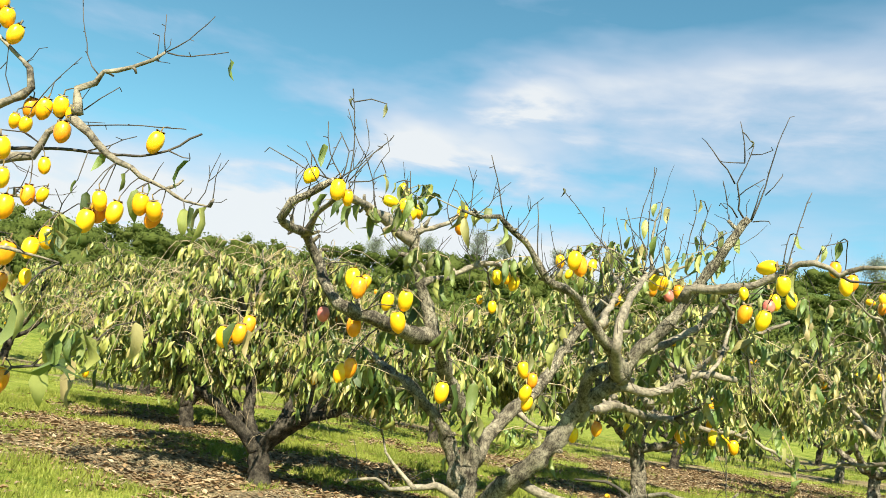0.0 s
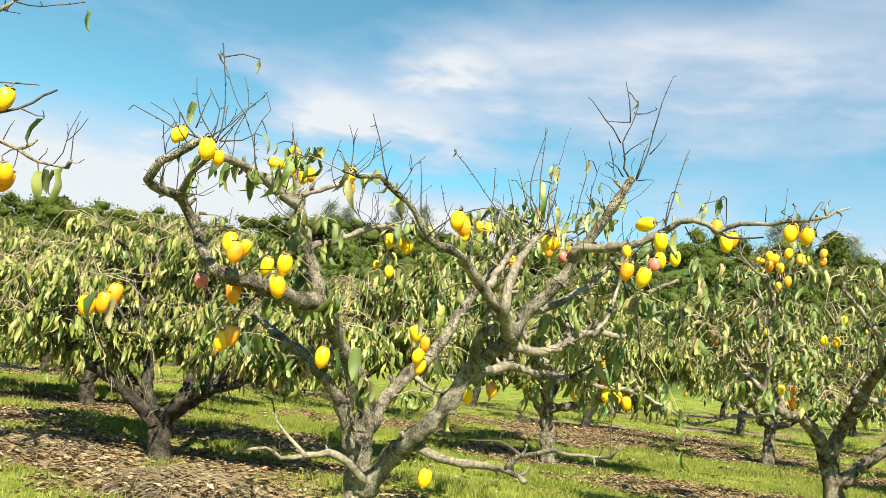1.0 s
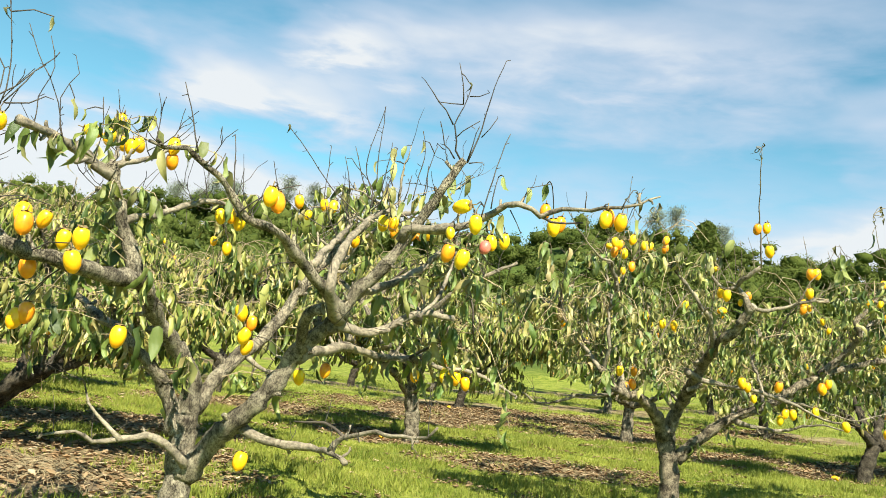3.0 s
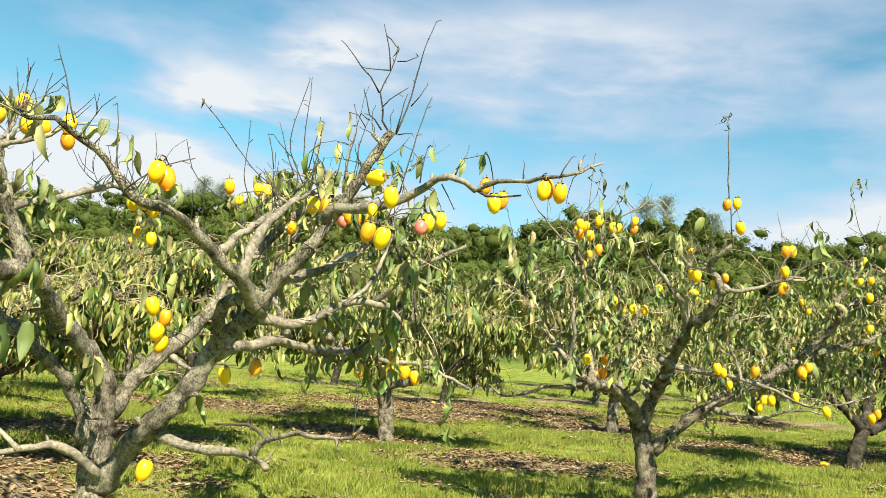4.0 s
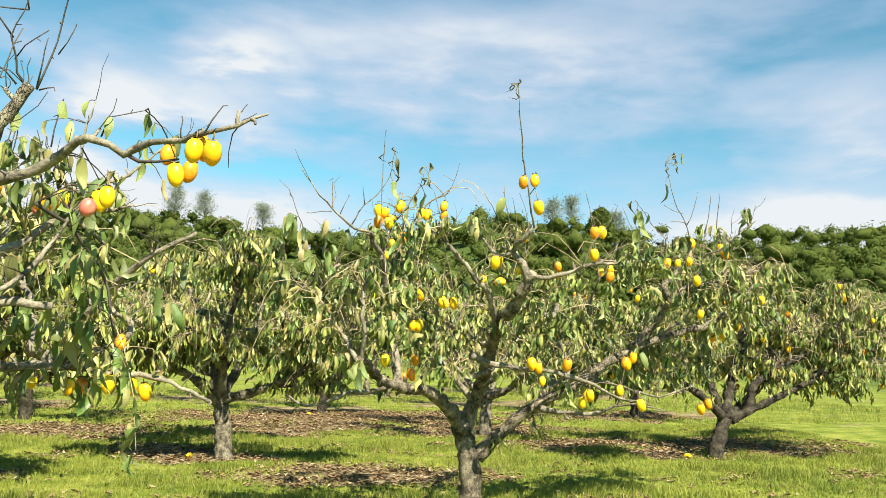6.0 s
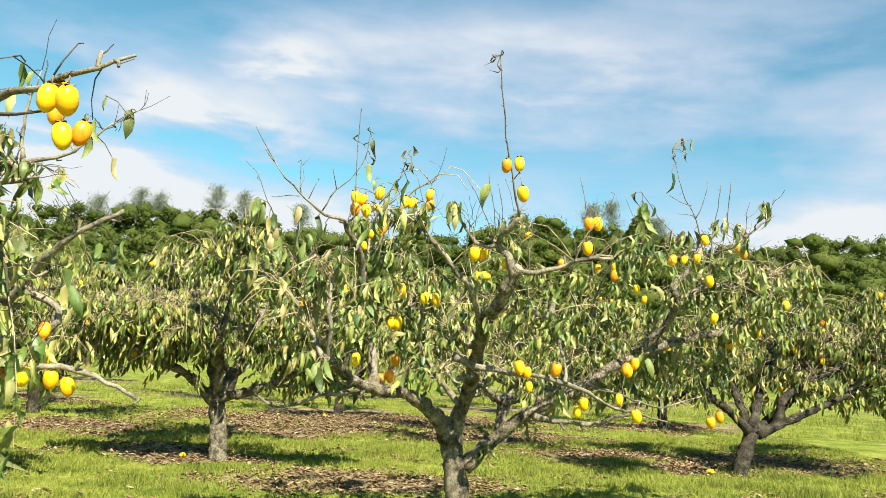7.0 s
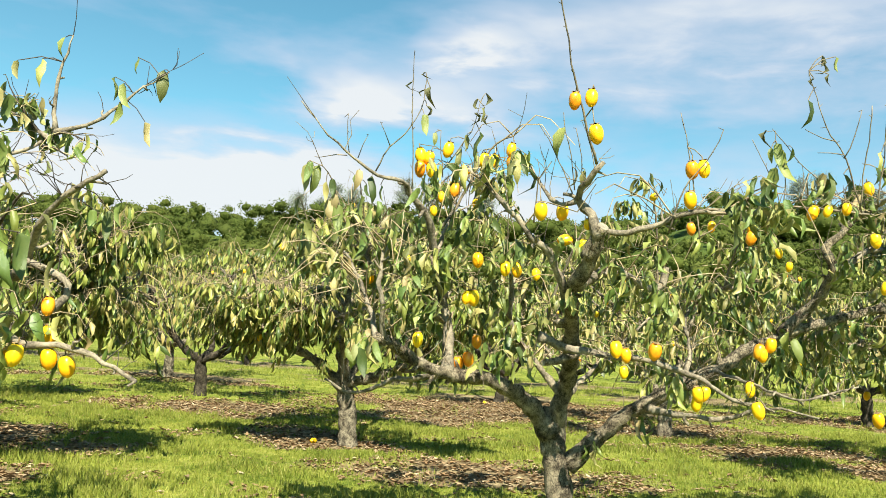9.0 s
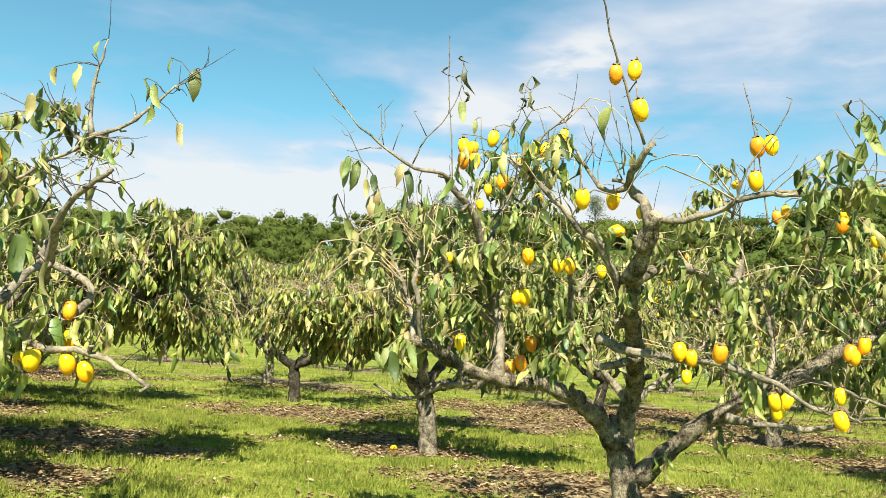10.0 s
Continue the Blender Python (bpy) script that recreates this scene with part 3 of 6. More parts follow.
limb(A, 0.022, 0.012, 0.4, 1, (-0.18, 3.98, 1.74), (-0.02, 4.2, 1.85), (0.14, 4.45, 1.97), (0.3, 4.58, 1.99))
limb(A, 0.048, 0.024, 1.2, 1, (0.23, 4.66, 0.81), (0.36, 4.8, 1.05), (0.48, 4.85, 1.18), (0.6, 4.95, 1.33), (0.71, 5, 1.54), (0.84, 5.1, 1.77), (1.01, 5.15, 1.99), (1.14, 5.18, 2.13))
limb(A, 0.02, 0.01, 0.6, 0.5, (0.45, 4.85, 1.15), (0.59, 4.8, 1.06), (0.71, 4.8, 1.08))
limb(A, 0.068, 0.02, 0, 0.4, (0.24, 4.6, 0.45), (0.4, 4.45, 0.7), (0.56, 4.3, 0.89), (0.67, 4.28, 1.05), (0.74, 4.25, 1.2), (0.84, 4.15, 1.32), (0.93, 4.08, 1.44), (1.01, 4.05, 1.57), (1.13, 4, 1.73), (1.22, 4, 1.88), (1.31, 3.95, 2.06), (1.38, 3.9, 2.18), (1.45, 3.88, 2.32))
limb(A, 0.04, 0.007, 0.1, 0.6, (0.94, 4.08, 1.44), (0.82, 3.9, 1.55), (0.7, 3.77, 1.65), (0.59, 3.6, 1.74), (0.49, 3.45, 1.76), (0.42, 3.38, 1.78), (0.36, 3.35, 1.85), (0.29, 3.3, 1.92), (0.2, 3.23, 1.98), (0.16, 3.2, 2), (0.08, 3.2, 1.99), (-0, 3.3, 2.02))
limb(A, 0.036, 0.012, 0.2, 1.2, (0.94, 4.08, 1.41), (0.87, 3.95, 1.5), (0.84, 3.85, 1.56), (0.87, 3.95, 1.7), (0.97, 4.15, 1.9), (1.07, 4.35, 2.02), (1.19, 4.5, 2.11))
limb(A, 0.022, 0.01, 0.4, 1.2, (0.75, 3.8, 1.65), (0.81, 4, 1.75), (0.94, 4.5, 1.95), (0.96, 4.9, 2.08), (0.93, 5.2, 2.14))
limb(A, 0.03, 0.012, 0.5, 1, (1.01, 4.1, 1.55), (1.2, 4.3, 1.65), (1.38, 4.4, 1.76), (1.54, 4.5, 1.93), (1.74, 4.6, 1.99))
limb(A, 0.03, 0.005, 0, 0.05, (1.2, 4, 1.86), (1.2, 3.97, 1.92), (1.31, 3.92, 1.93), (1.44, 3.81, 1.945), (1.54, 3.8, 2), (1.61, 3.76, 2.045), (1.66, 3.72, 2.085), (1.71, 3.63, 2.09), (1.77, 3.64, 2.07), (1.83, 3.65, 2.045), (1.92, 3.6, 2.09), (1.99, 3.54, 2.08), (2.07, 3.44, 2.09), (2.12, 3.36, 2.085), (2.2, 3.33, 2.12), (2.3, 3.32, 2.17))
limb(A, 0.008, 0.004, 0, 0.2, (1.83, 3.66, 2.05), (1.88, 3.64, 2.02), (1.94, 3.6, 2.02), (2.02, 3.56, 2.03))
limb(A, 0.03, 0.016, 0.3, 0.4, (0.88, 4.1, 1.36), (1, 4.12, 1.37), (1.16, 4.15, 1.37), (1.28, 4.18, 1.46), (1.43, 4.19, 1.51), (1.57, 4.2, 1.5))
limb(A, 0.014, 0.006, 1.6, 0.8, (1.32, 3.9, 1.47), (1.44, 4.1, 1.59), (1.54, 4.3, 1.81), (1.57, 4.4, 1.97))
limb(A, 0.012, 0.005, 1.7, 0.5, (1.46, 4.2, 1.92), (1.6, 4.4, 1.83), (1.72, 4.5, 1.65), (1.79, 4.55, 1.39))
limb(A, 0.014, 0.006, 2, 0.6, (1.54, 4.5, 1.93), (1.63, 4.5, 1.87), (1.72, 4.5, 1.8))
limb(A, 0.012, 0.005, 1.6, 0.5, (1.5, 5.1, 1.24), (1.63, 4.9, 1.36), (1.71, 4.7, 1.44))
limb(A, 0.034, 0.016, 0.6, 1, (0.76, 4.25, 1.19), (1.03, 4.7, 1.26), (1.3, 5, 1.23), (1.53, 5.2, 1.24), (1.7, 5.3, 1.32), (1.8, 5.35, 1.47), (1.5, 5.4, 1.6))
limb(A, 0.022, 0.009, 1.0, 0.8, (1.1, 5.1, 1.3), (0.95, 5.4, 1.65), (1.1, 5.65, 2), (1.34, 5.84, 2.25))
limb(A, 0.01, 0.004, 4, 1, (1.36, 5.84, 2.25), (1.46, 5.8, 2.3), (1.58, 5.8, 2.26))
limb(A, 0.01, 0.004, 4, 1, (1.36, 5.84, 2.25), (1.25, 5.75, 2.4), (1.2, 5.7, 2.5))
limb(A, 0.01, 0.004, 3, 1, (1.34, 5.84, 2.22), (1.45, 5.75, 2.2), (1.55, 5.7, 2.15))
limb(A, 0.01, 0.004, 4, 1, (1.12, 5.66, 2.02), (1.05, 5.6, 2.1), (1, 5.6, 2))
limb(A, 0.012, 0.004, 1.2, 0.6, (1.36, 5.5, 1.75), (1.5, 5.4, 1.9), (1.6, 5.35, 1.85))
limb(A, 0.012, 0.004, 2.2, 0.6, (0.98, 5.4, 1.68), (0.9, 5.35, 1.85), (0.8, 5.3, 1.8))
limb(A, 0.015, 0.004, 0, 0.4, (1.4, 5.84, 2.3), (1.62, 5.8, 2.36), (1.8, 5.85, 2.55), (1.95, 5.9, 2.7))
limb(A, 0.015, 0.004, 0, 0.3, (1.4, 5.84, 2.3), (1.38, 5.84, 2.55), (1.42, 5.86, 2.85))
limb(A, 0.015, 0.004, 2, 0.6, (1.4, 5.8, 2.25), (1.15, 5.85, 2.4), (1, 5.9, 2.45))
limb(A, 0.025, 0.01, 0, 0.6, (1.4, 5.3, 1.25), (1.75, 5.15, 1.2), (1.95, 5.15, 1.2), (2.25, 5.1, 1.08))
limb(A, 0.025, 0.01, 0, 0.8, (1.55, 5.35, 1.5), (1.85, 5, 1.8), (2.1, 4.9, 1.95))
limb(A, 0.03, 0.01, 1.1, 1, (1.35, 5.2, 1.3), (1.2, 5.8, 1.6), (0.9, 6.3, 1.9), (0.8, 6.4, 2.2))
limb(A, 0.03, 0.015, 0, 0.2, (0.5, 4.4, 0.78), (0.65, 4.35, 0.72), (0.87, 4.3, 0.71), (0.99, 4.1, 0.73), (1.06, 3.95, 0.7))
limb(A, 0.018, 0.006, 0, 0.3, (0.99, 4.1, 0.73), (1.03, 4.05, 0.82), (1.22, 3.85, 0.88), (1.41, 3.66, 0.89), (1.43, 3.6, 0.96))
limb(A, 0.012, 0.005, 0, 0.2, (1.04, 4.05, 0.82), (0.95, 4.2, 0.86), (0.79, 4.3, 0.84))
limb(A, 0.03, 0.006, 0, 0.4, (0.25, 4.5, 0.53), (0.09, 4.4, 0.66), (-0.06, 4.3, 0.66), (-0.2, 4.3, 0.63), (-0.29, 4.25, 0.68), (-0.43, 4.2, 0.65))
limb(A, 0.018, 0.005, 0, 0.4, (-0.07, 4.3, 0.65), (-0.16, 4.3, 0.73), (-0.25, 4.3, 0.82), (-0.29, 4.3, 0.91))
limb(A, 0.0034, 0.002, 0, 0, (-0.5, 3.05, 2.01), (-0.49, 3.05, 2.15), (-0.54, 3.05, 2.43))
limb(A, 0.0034, 0.002, 0, 0, (-0.5, 3.05, 2.01), (-0.59, 3.05, 2.13), (-0.62, 3.05, 2.27))
limb(A, 0.0034, 0.002, 0, 0, (-0.49, 3.05, 2.02), (-0.4, 3.05, 2.16), (-0.34, 3.05, 2.23), (-0.33, 3.05, 2.25))
limb(A, 0.0034, 0.002, 0, 0, (-0.52, 3.05, 2.01), (-0.65, 3.05, 2.04), (-0.85, 3.05, 2.12))
limb(A, 0.0034, 0.002, 0, 0, (-0.57, 3.05, 2.01), (-0.63, 3.05, 2.07), (-0.7, 3.05, 2.17))
limb(A, 0.0034, 0.002, 0, 0, (-0.54, 3.05, 2.02), (-0.46, 3.05, 2.09), (-0.4, 3.05, 2.16), (-0.37, 3.05, 2.19))
limb(A, 0.0034, 0.002, 0, 0, (-0.48, 3.05, 2.02), (-0.4, 3.05, 2.04), (-0.35, 3.05, 2.07))
limb(A, 0.0034, 0.002, 0, 0, (-0.59, 3.05, 2.06), (-0.57, 3.05, 2.16), (-0.55, 3.05, 2.22))
limb(A, 0.0034, 0.002, 0, 0, (-0.52, 3.05, 2.01), (-0.51, 3.05, 2.15), (-0.56, 3.05, 2.23))
limb(A, 0.0034, 0.002, 0, 0, (-0.44, 3.7, 2.03), (-0.52, 3.7, 2.26), (-0.62, 3.7, 2.42), (-0.68, 3.7, 2.55))
limb(A, 0.0034, 0.002, 0, 0, (-0.45, 3.7, 2.04), (-0.49, 3.7, 2.23), (-0.43, 3.7, 2.36), (-0.46, 3.7, 2.44))
limb(A, 0.0034, 0.002, 0, 0, (-0.54, 3.7, 2.06), (-0.62, 3.7, 2.07), (-0.73, 3.7, 2))
limb(A, 0.0034, 0.002, 0, 0, (-0.58, 3.7, 2.08), (-0.58, 3.7, 2.22), (-0.54, 3.7, 2.37), (-0.58, 3.7, 2.51))
limb(A, 0.0034, 0.002, 0, 0, (-0.3, 3.7, 1.96), (-0.29, 3.7, 2.15), (-0.31, 3.7, 2.27))
limb(A, 0.0034, 0.002, 0, 0, (-0.05, 3.7, 2.01), (-0.1, 3.7, 2.11), (-0.07, 3.7, 2.26))
limb(A, 0.0034, 0.002, 0, 0, (0.37, 3.35, 1.84), (0.33, 3.35, 2.12))
limb(A, 0.0034, 0.002, 0, 0, (0.19, 3.35, 2.02), (0.13, 3.35, 2.2), (0.09, 3.35, 2.31))
limb(A, 0.0034, 0.002, 0, 0, (0.4, 3.35, 1.79), (0.5, 3.35, 1.89), (0.64, 3.35, 1.95))
limb(A, 0.0034, 0.002, 0, 0, (0.27, 3.35, 1.95), (0.3, 3.35, 2.02))
limb(A, 0.0034, 0.002, 0, 0, (2.02, 3.55, 2.09), (2.02, 3.55, 2.17))
limb(A, 0.0034, 0.002, 0, 0, (2.1, 3.3, 2.07), (2.12, 3.3, 2.11), (2.15, 3.3, 2.17))
limb(A, 0.0034, 0.002, 0, 0, (1.58, 3.7, 2.05), (1.59, 3.7, 2.17), (1.6, 3.7, 2.22))
limb(A, 0.0034, 0.002, 0, 0, (1.68, 3.7, 2.06), (1.72, 3.7, 2), (1.75, 3.7, 1.95))
limb(A, 0.0034, 0.002, 0, 0, (1.74, 3.7, 2.11), (1.76, 3.7, 2.19), (1.83, 3.7, 2.21), (1.88, 3.7, 2.23))
limb(A, 0.0034, 0.002, 0, 0, (1.44, 3.3, 1.92), (1.48, 3.3, 2.16), (1.53, 3.3, 2.33))
limb(A, 0.0034, 0.002, 0, 0, (1.33, 4.3, 2.01), (1.33, 4.3, 2.28), (1.37, 4.3, 2.48))
limb(A, 0.0034, 0.002, 0, 0, (1.07, 4.3, 2.08), (0.98, 4.3, 2.3), (1.04, 4.3, 2.64))
limb(A, 0.0034, 0.002, 0, 0, (0.98, 4.3, 2), (0.8, 4.3, 2.14), (0.64, 4.3, 2.32), (0.52, 4.3, 2.44))
limb(A, 0.0034, 0.002, 0, 0, (1.03, 4.3, 2.02), (1.03, 4.3, 2.17), (0.89, 4.3, 2.32))
limb(A, 0.0034, 0.002, 0, 0, (1.04, 4.3, 2.04), (1.11, 4.3, 2.15), (1.14, 4.3, 2.42))
limb(A, 0.0034, 0.002, 0, 0, (0.9, 4.3, 1.99), (0.8, 4.3, 1.91), (0.55, 4.3, 2.04), (0.47, 4.3, 2.23))
limb(A, 0.0034, 0.002, 0, 0, (0.9, 4.3, 1.83), (0.78, 4.3, 2.04), (0.77, 4.3, 2.37))
limb(A, 0.0034, 0.002, 0, 0, (1.16, 4.3, 2.02), (1.11, 4.3, 2.21))
limb(A, 0.0034, 0.002, 0, 0, (1.21, 4.3, 2), (1.33, 4.3, 2.11), (1.33, 4.3, 2.35))
limb(A, 0.0051, 0.002, 0, 0, (1.44, 3.9, 2.31), (1.4, 3.89, 2.36), (1.39, 3.88, 2.41), (1.37, 3.86, 2.49), (1.4, 3.85, 2.59), (1.43, 3.84, 2.7))
limb(A, 0.0039, 0.002, 0, 0, (1.37, 3.9, 2.5), (1.32, 3.88, 2.56), (1.27, 3.86, 2.6), (1.18, 3.84, 2.69))
limb(A, 0.0034, 0.002, 0, 0, (1.41, 3.9, 2.62), (1.34, 3.87, 2.6), (1.28, 3.84, 2.59))
limb(A, 0.0051, 0.002, 0, 0, (1.47, 3.9, 2.31), (1.51, 3.89, 2.44), (1.53, 3.88, 2.57), (1.55, 3.86, 2.68), (1.57, 3.85, 2.78), (1.6, 3.84, 2.88))
limb(A, 0.0041, 0.002, 0, 0, (1.47, 3.9, 2.32), (1.48, 3.88, 2.4), (1.49, 3.86, 2.46), (1.5, 3.84, 2.5))
limb(A, 0.0039, 0.002, 0, 0, (1.4, 3.9, 2.32), (1.36, 3.88, 2.36), (1.33, 3.87, 2.38), (1.31, 3.85, 2.44), (1.29, 3.84, 2.49))
limb(A, 0.0031, 0.002, 0, 0, (1.34, 3.9, 2.36), (1.32, 3.87, 2.36), (1.29, 3.84, 2.37))
limb(A, 0.0035, 0.002, 0, 0, (1.41, 3.9, 2.62), (1.39, 3.87, 2.72), (1.35, 3.84, 2.82))
limb(A, 0.0031, 0.002, 0, 0, (1.44, 3.9, 2.67), (1.48, 3.87, 2.67), (1.53, 3.84, 2.69))
limb(A, 0.0031, 0.002, 0, 0, (1.53, 3.9, 2.46), (1.56, 3.87, 2.51), (1.59, 3.84, 2.56))
limb(A, 0.0031, 0.002, 0, 0, (1.39, 3.9, 2.43), (1.42, 3.87, 2.47), (1.5, 3.84, 2.53))
limb(A, 0.0031, 0.002, 0, 0, (1.48, 3.9, 2.31), (1.51, 3.87, 2.31), (1.54, 3.84, 2.31))
limb(A, 0.0034, 0.0019, 0, 0, (1.06, 4.4, 2.18), (1.05, 4.41, 2.35), (1.05, 4.41, 2.53), (1.05, 4.42, 2.69))
limb(A, 0.0034, 0.0019, 0, 0, (1.09, 4.4, 2.19), (1.11, 4.41, 2.33), (1.12, 4.42, 2.48))
limb(A, 0.0034, 0.0019, 0, 0, (1.28, 4.4, 2.16), (1.3, 4.41, 2.31), (1.32, 4.41, 2.46), (1.31, 4.42, 2.52), (1.29, 4.42, 2.58))
limb(A, 0.0034, 0.0019, 0, 0, (1.02, 4.4, 2.14), (0.96, 4.41, 2.28), (0.91, 4.42, 2.42))
limb(A, 0.0034, 0.0019, 0, 0, (1.23, 4.4, 2.14), (1.25, 4.41, 2.21), (1.26, 4.42, 2.31))
limb(A, 0.0034, 0.0019, 0, 0, (0.91, 4.4, 2.16), (0.89, 4.41, 2.25), (0.86, 4.42, 2.35))
limb(A, 0.0034, 0.0019, 0, 0, (1.18, 4.4, 2.14), (1.15, 4.41, 2.23), (1.12, 4.42, 2.27))
limb(A, 0.014, 0.006, 0.5, 0.8, (-0.27, 3.92, 2), (-0.33, 4.25, 2.14), (-0.4, 4.55, 2.3), (-0.44, 4.76, 2.44))
limb(A, 0.012, 0.005, 0.5, 0.8, (0.13, 4.44, 1.97), (0.16, 4.9, 1.98), (0.2, 5.26, 1.9))
limb(B, 0.1, 0.082, 0, 0, (4.44, 6.95, -0.08), (4.43, 6.95, 0.1), (4.41, 6.95, 0.47), (4.36, 6.97, 0.71), (4.36, 7, 0.95))
limb(B, 0.06, 0.03, 0.4, 0.8, (4.33, 6.95, 0.79), (4.17, 6.85, 0.97), (3.93, 6.65, 1.11), (3.62, 6.4, 1.15), (3.43, 6.25, 1.21), (3.28, 6.05, 1.31), (3.2, 5.97, 1.34))
limb(B, 0.02, 0.008, 3.4, 1, (3.21, 5.97, 1.33), (3.14, 6.2, 1.5), (3.02, 6.4, 1.72), (2.9, 6.6, 1.87))
limb(B, 0.02, 0.008, 3.4, 1, (3.24, 6, 1.32), (3.23, 5.9, 1.51), (3.2, 5.9, 1.7), (3.25, 6, 1.95))
limb(B, 0.058, 0.036, 0.1, 0.8, (4.36, 6.97, 0.86), (4.41, 6.85, 1.1), (4.38, 6.6, 1.33), (4.32, 6.3, 1.54), (4.26, 6, 1.69), (4.32, 5.85, 1.82), (4.35, 5.71, 1.99))
limb(B, 0.03, 0.014, 0, 1.2, (4.33, 5.72, 1.94), (4.29, 5.74, 2.06), (4.22, 5.77, 2.15), (4.25, 5.65, 2.23), (4.31, 5.57, 2.31))
limb(B, 0.018, 0.006, 0.2, 1, (4.24, 5.77, 2.15), (4.14, 5.8, 2.11), (4.05, 5.85, 2.19), (3.98, 5.9, 2.33))
limb(B, 0.034, 0.02, 1.6, 0.6, (4.29, 6, 1.7), (4.43, 6.1, 1.79), (4.6, 6.2, 1.8), (4.77, 6.35, 1.74), (4.88, 6.42, 1.79), (4.9, 6.43, 1.89))
limb(B, 0.058, 0.026, 0.5, 1.2, (4.46, 6.95, 0.58), (4.65, 6.9, 0.79), (4.89, 6.8, 1.02), (5.12, 6.7, 1.16), (5.33, 6.66, 1.29), (5.49, 6.65, 1.42), (5.8, 6.7, 1.57), (6.11, 6.75, 1.67), (6.43, 6.75, 1.77))
limb(B, 0.04, 0.02, 0.5, 1.4, (5.72, 6.68, 1.54), (5.87, 6.6, 1.73), (5.93, 6.43, 1.93), (5.85, 6.4, 2.07), (5.94, 6.4, 2.17), (6.09, 6.4, 2.33))
limb(B, 0.025, 0.006, 0, 0.8, (4.91, 6.7, 1.01), (5.14, 6.75, 0.98), (5.39, 6.7, 0.99), (5.6, 6.5, 1.08), (5.8, 6.3, 1.06))
limb(B, 0.015, 0.005, 0, 0.6, (5.3, 6.64, 1.28), (5.36, 6.2, 1.23), (5.49, 5.9, 1.18), (5.81, 5.9, 1.27))
limb(B, 0.03, 0.01, 4.6, 1.2, (6.4, 6.75, 1.76), (6.6, 6.78, 1.82), (6.86, 6.8, 1.99), (7.07, 6.8, 2.2))
limb(B, 0.018, 0.005, 0.25, 1.2, (6.04, 6.4, 2.28), (6.01, 6.2, 2.29), (5.95, 5.9, 2.31), (6.01, 5.8, 2.36), (6.21, 5.7, 2.56))
limb(B, 0.025, 0.01, 4.6, 1.2, (5.92, 6.44, 1.9), (6.29, 6.7, 2.12), (6.84, 7, 2.24), (7.48, 7.2, 2.42))
limb(B, 0.03, 0.006, 0.05, 0.6, (4.14, 6.3, 1.41), (4.36, 6.35, 1.34), (4.56, 6.35, 1.33), (4.74, 6.2, 1.32), (4.98, 6, 1.25), (5.07, 5.7, 1.16), (5.19, 5.5, 1.13))
limb(B, 0.035, 0.027, 3, 1, (3.61, 6.4, 1.15), (3.6, 6.55, 1.44), (3.55, 6.6, 1.64), (3.48, 6.5, 1.86))
limb(B, 0.027, 0.018, 0.4, 1, (3.49, 6.52, 1.83), (3.44, 6.36, 2.04), (3.37, 6.26, 2.13), (3.29, 6.18, 2.23))
limb(B, 0.025, 0.01, 3.4, 1, (3.58, 6.6, 1.47), (3.27, 6.7, 1.6), (3.06, 6.7, 1.82), (3.1, 6.7, 1.98), (3.17, 6.7, 2.06))
limb(B, 0.03, 0.008, 0.8, 1, (4.26, 6.1, 1.63), (4.12, 5.95, 1.86), (4, 5.9, 1.95), (3.91, 5.9, 2.04), (3.77, 5.9, 2.19), (3.64, 6, 2.31))
limb(B, 0.022, 0.008, 3.5, 1.2, (4.01, 6.9, 1.51), (3.99, 6.8, 1.79), (3.89, 6.7, 2.02), (3.76, 6.6, 2.11))
limb(B, 0.03, 0.02, 1.5, 1, (4.4, 6.88, 1.03), (4.27, 6.92, 1.18), (4.14, 6.95, 1.31), (4.01, 6.9, 1.51))
limb(B, 0.018, 0.006, 1, 1, (4.33, 5.72, 1.97), (4.48, 5.7, 1.98), (4.64, 5.65, 2.04), (4.76, 5.6, 2.09), (5.17, 5.75, 2.15), (5.44, 5.75, 2.24))
limb(B, 0.02, 0.008, 3.5, 1.2, (5.04, 6.5, 1.13), (5.19, 6.8, 1.39), (5.21, 7, 1.6), (5.39, 7.1, 1.79), (5.78, 7.2, 1.92))
limb(B, 0.02, 0.008, 0, 0.3, (3.58, 6.4, 1.14), (3.31, 6.6, 1.08), (3.03, 6.8, 0.97), (2.84, 6.8, 1.04))
limb(B, 0.022, 0.008, 3.2, 1, (4.42, 6.9, 1.05), (4.7, 7.3, 1.25), (5, 7.7, 1.45), (5.3, 8, 1.7))
limb(B, 0.02, 0.008, 3.2, 1, (4.9, 6.8, 1.02), (5.3, 7.3, 1.2), (5.8, 7.6, 1.35), (6.3, 7.8, 1.5))
limb(B, 0.018, 0.008, 3.4, 1, (4.4, 6.85, 1.12), (4.3, 7.4, 1.4), (4.1, 7.8, 1.7), (4.2, 8, 2))
limb(B, 0.018, 0.008, 3.4, 1, (5.6, 6.67, 1.47), (5.9, 7.1, 1.5), (6.4, 7.4, 1.55), (6.9, 7.5, 1.5))
limb(B, 0.0074, 0.0026, 0, 0, (4.26, 5.5, 2.28), (4.17, 5.39, 2.47), (4.09, 5.32, 2.67), (3.99, 5.18, 3), (3.955, 5.14, 3.12))
limb(B, 0.0034, 0.002, 0, 0, (4.17, 5.39, 2.48), (4.2, 5.37, 2.53), (4.2, 5.36, 2.6))
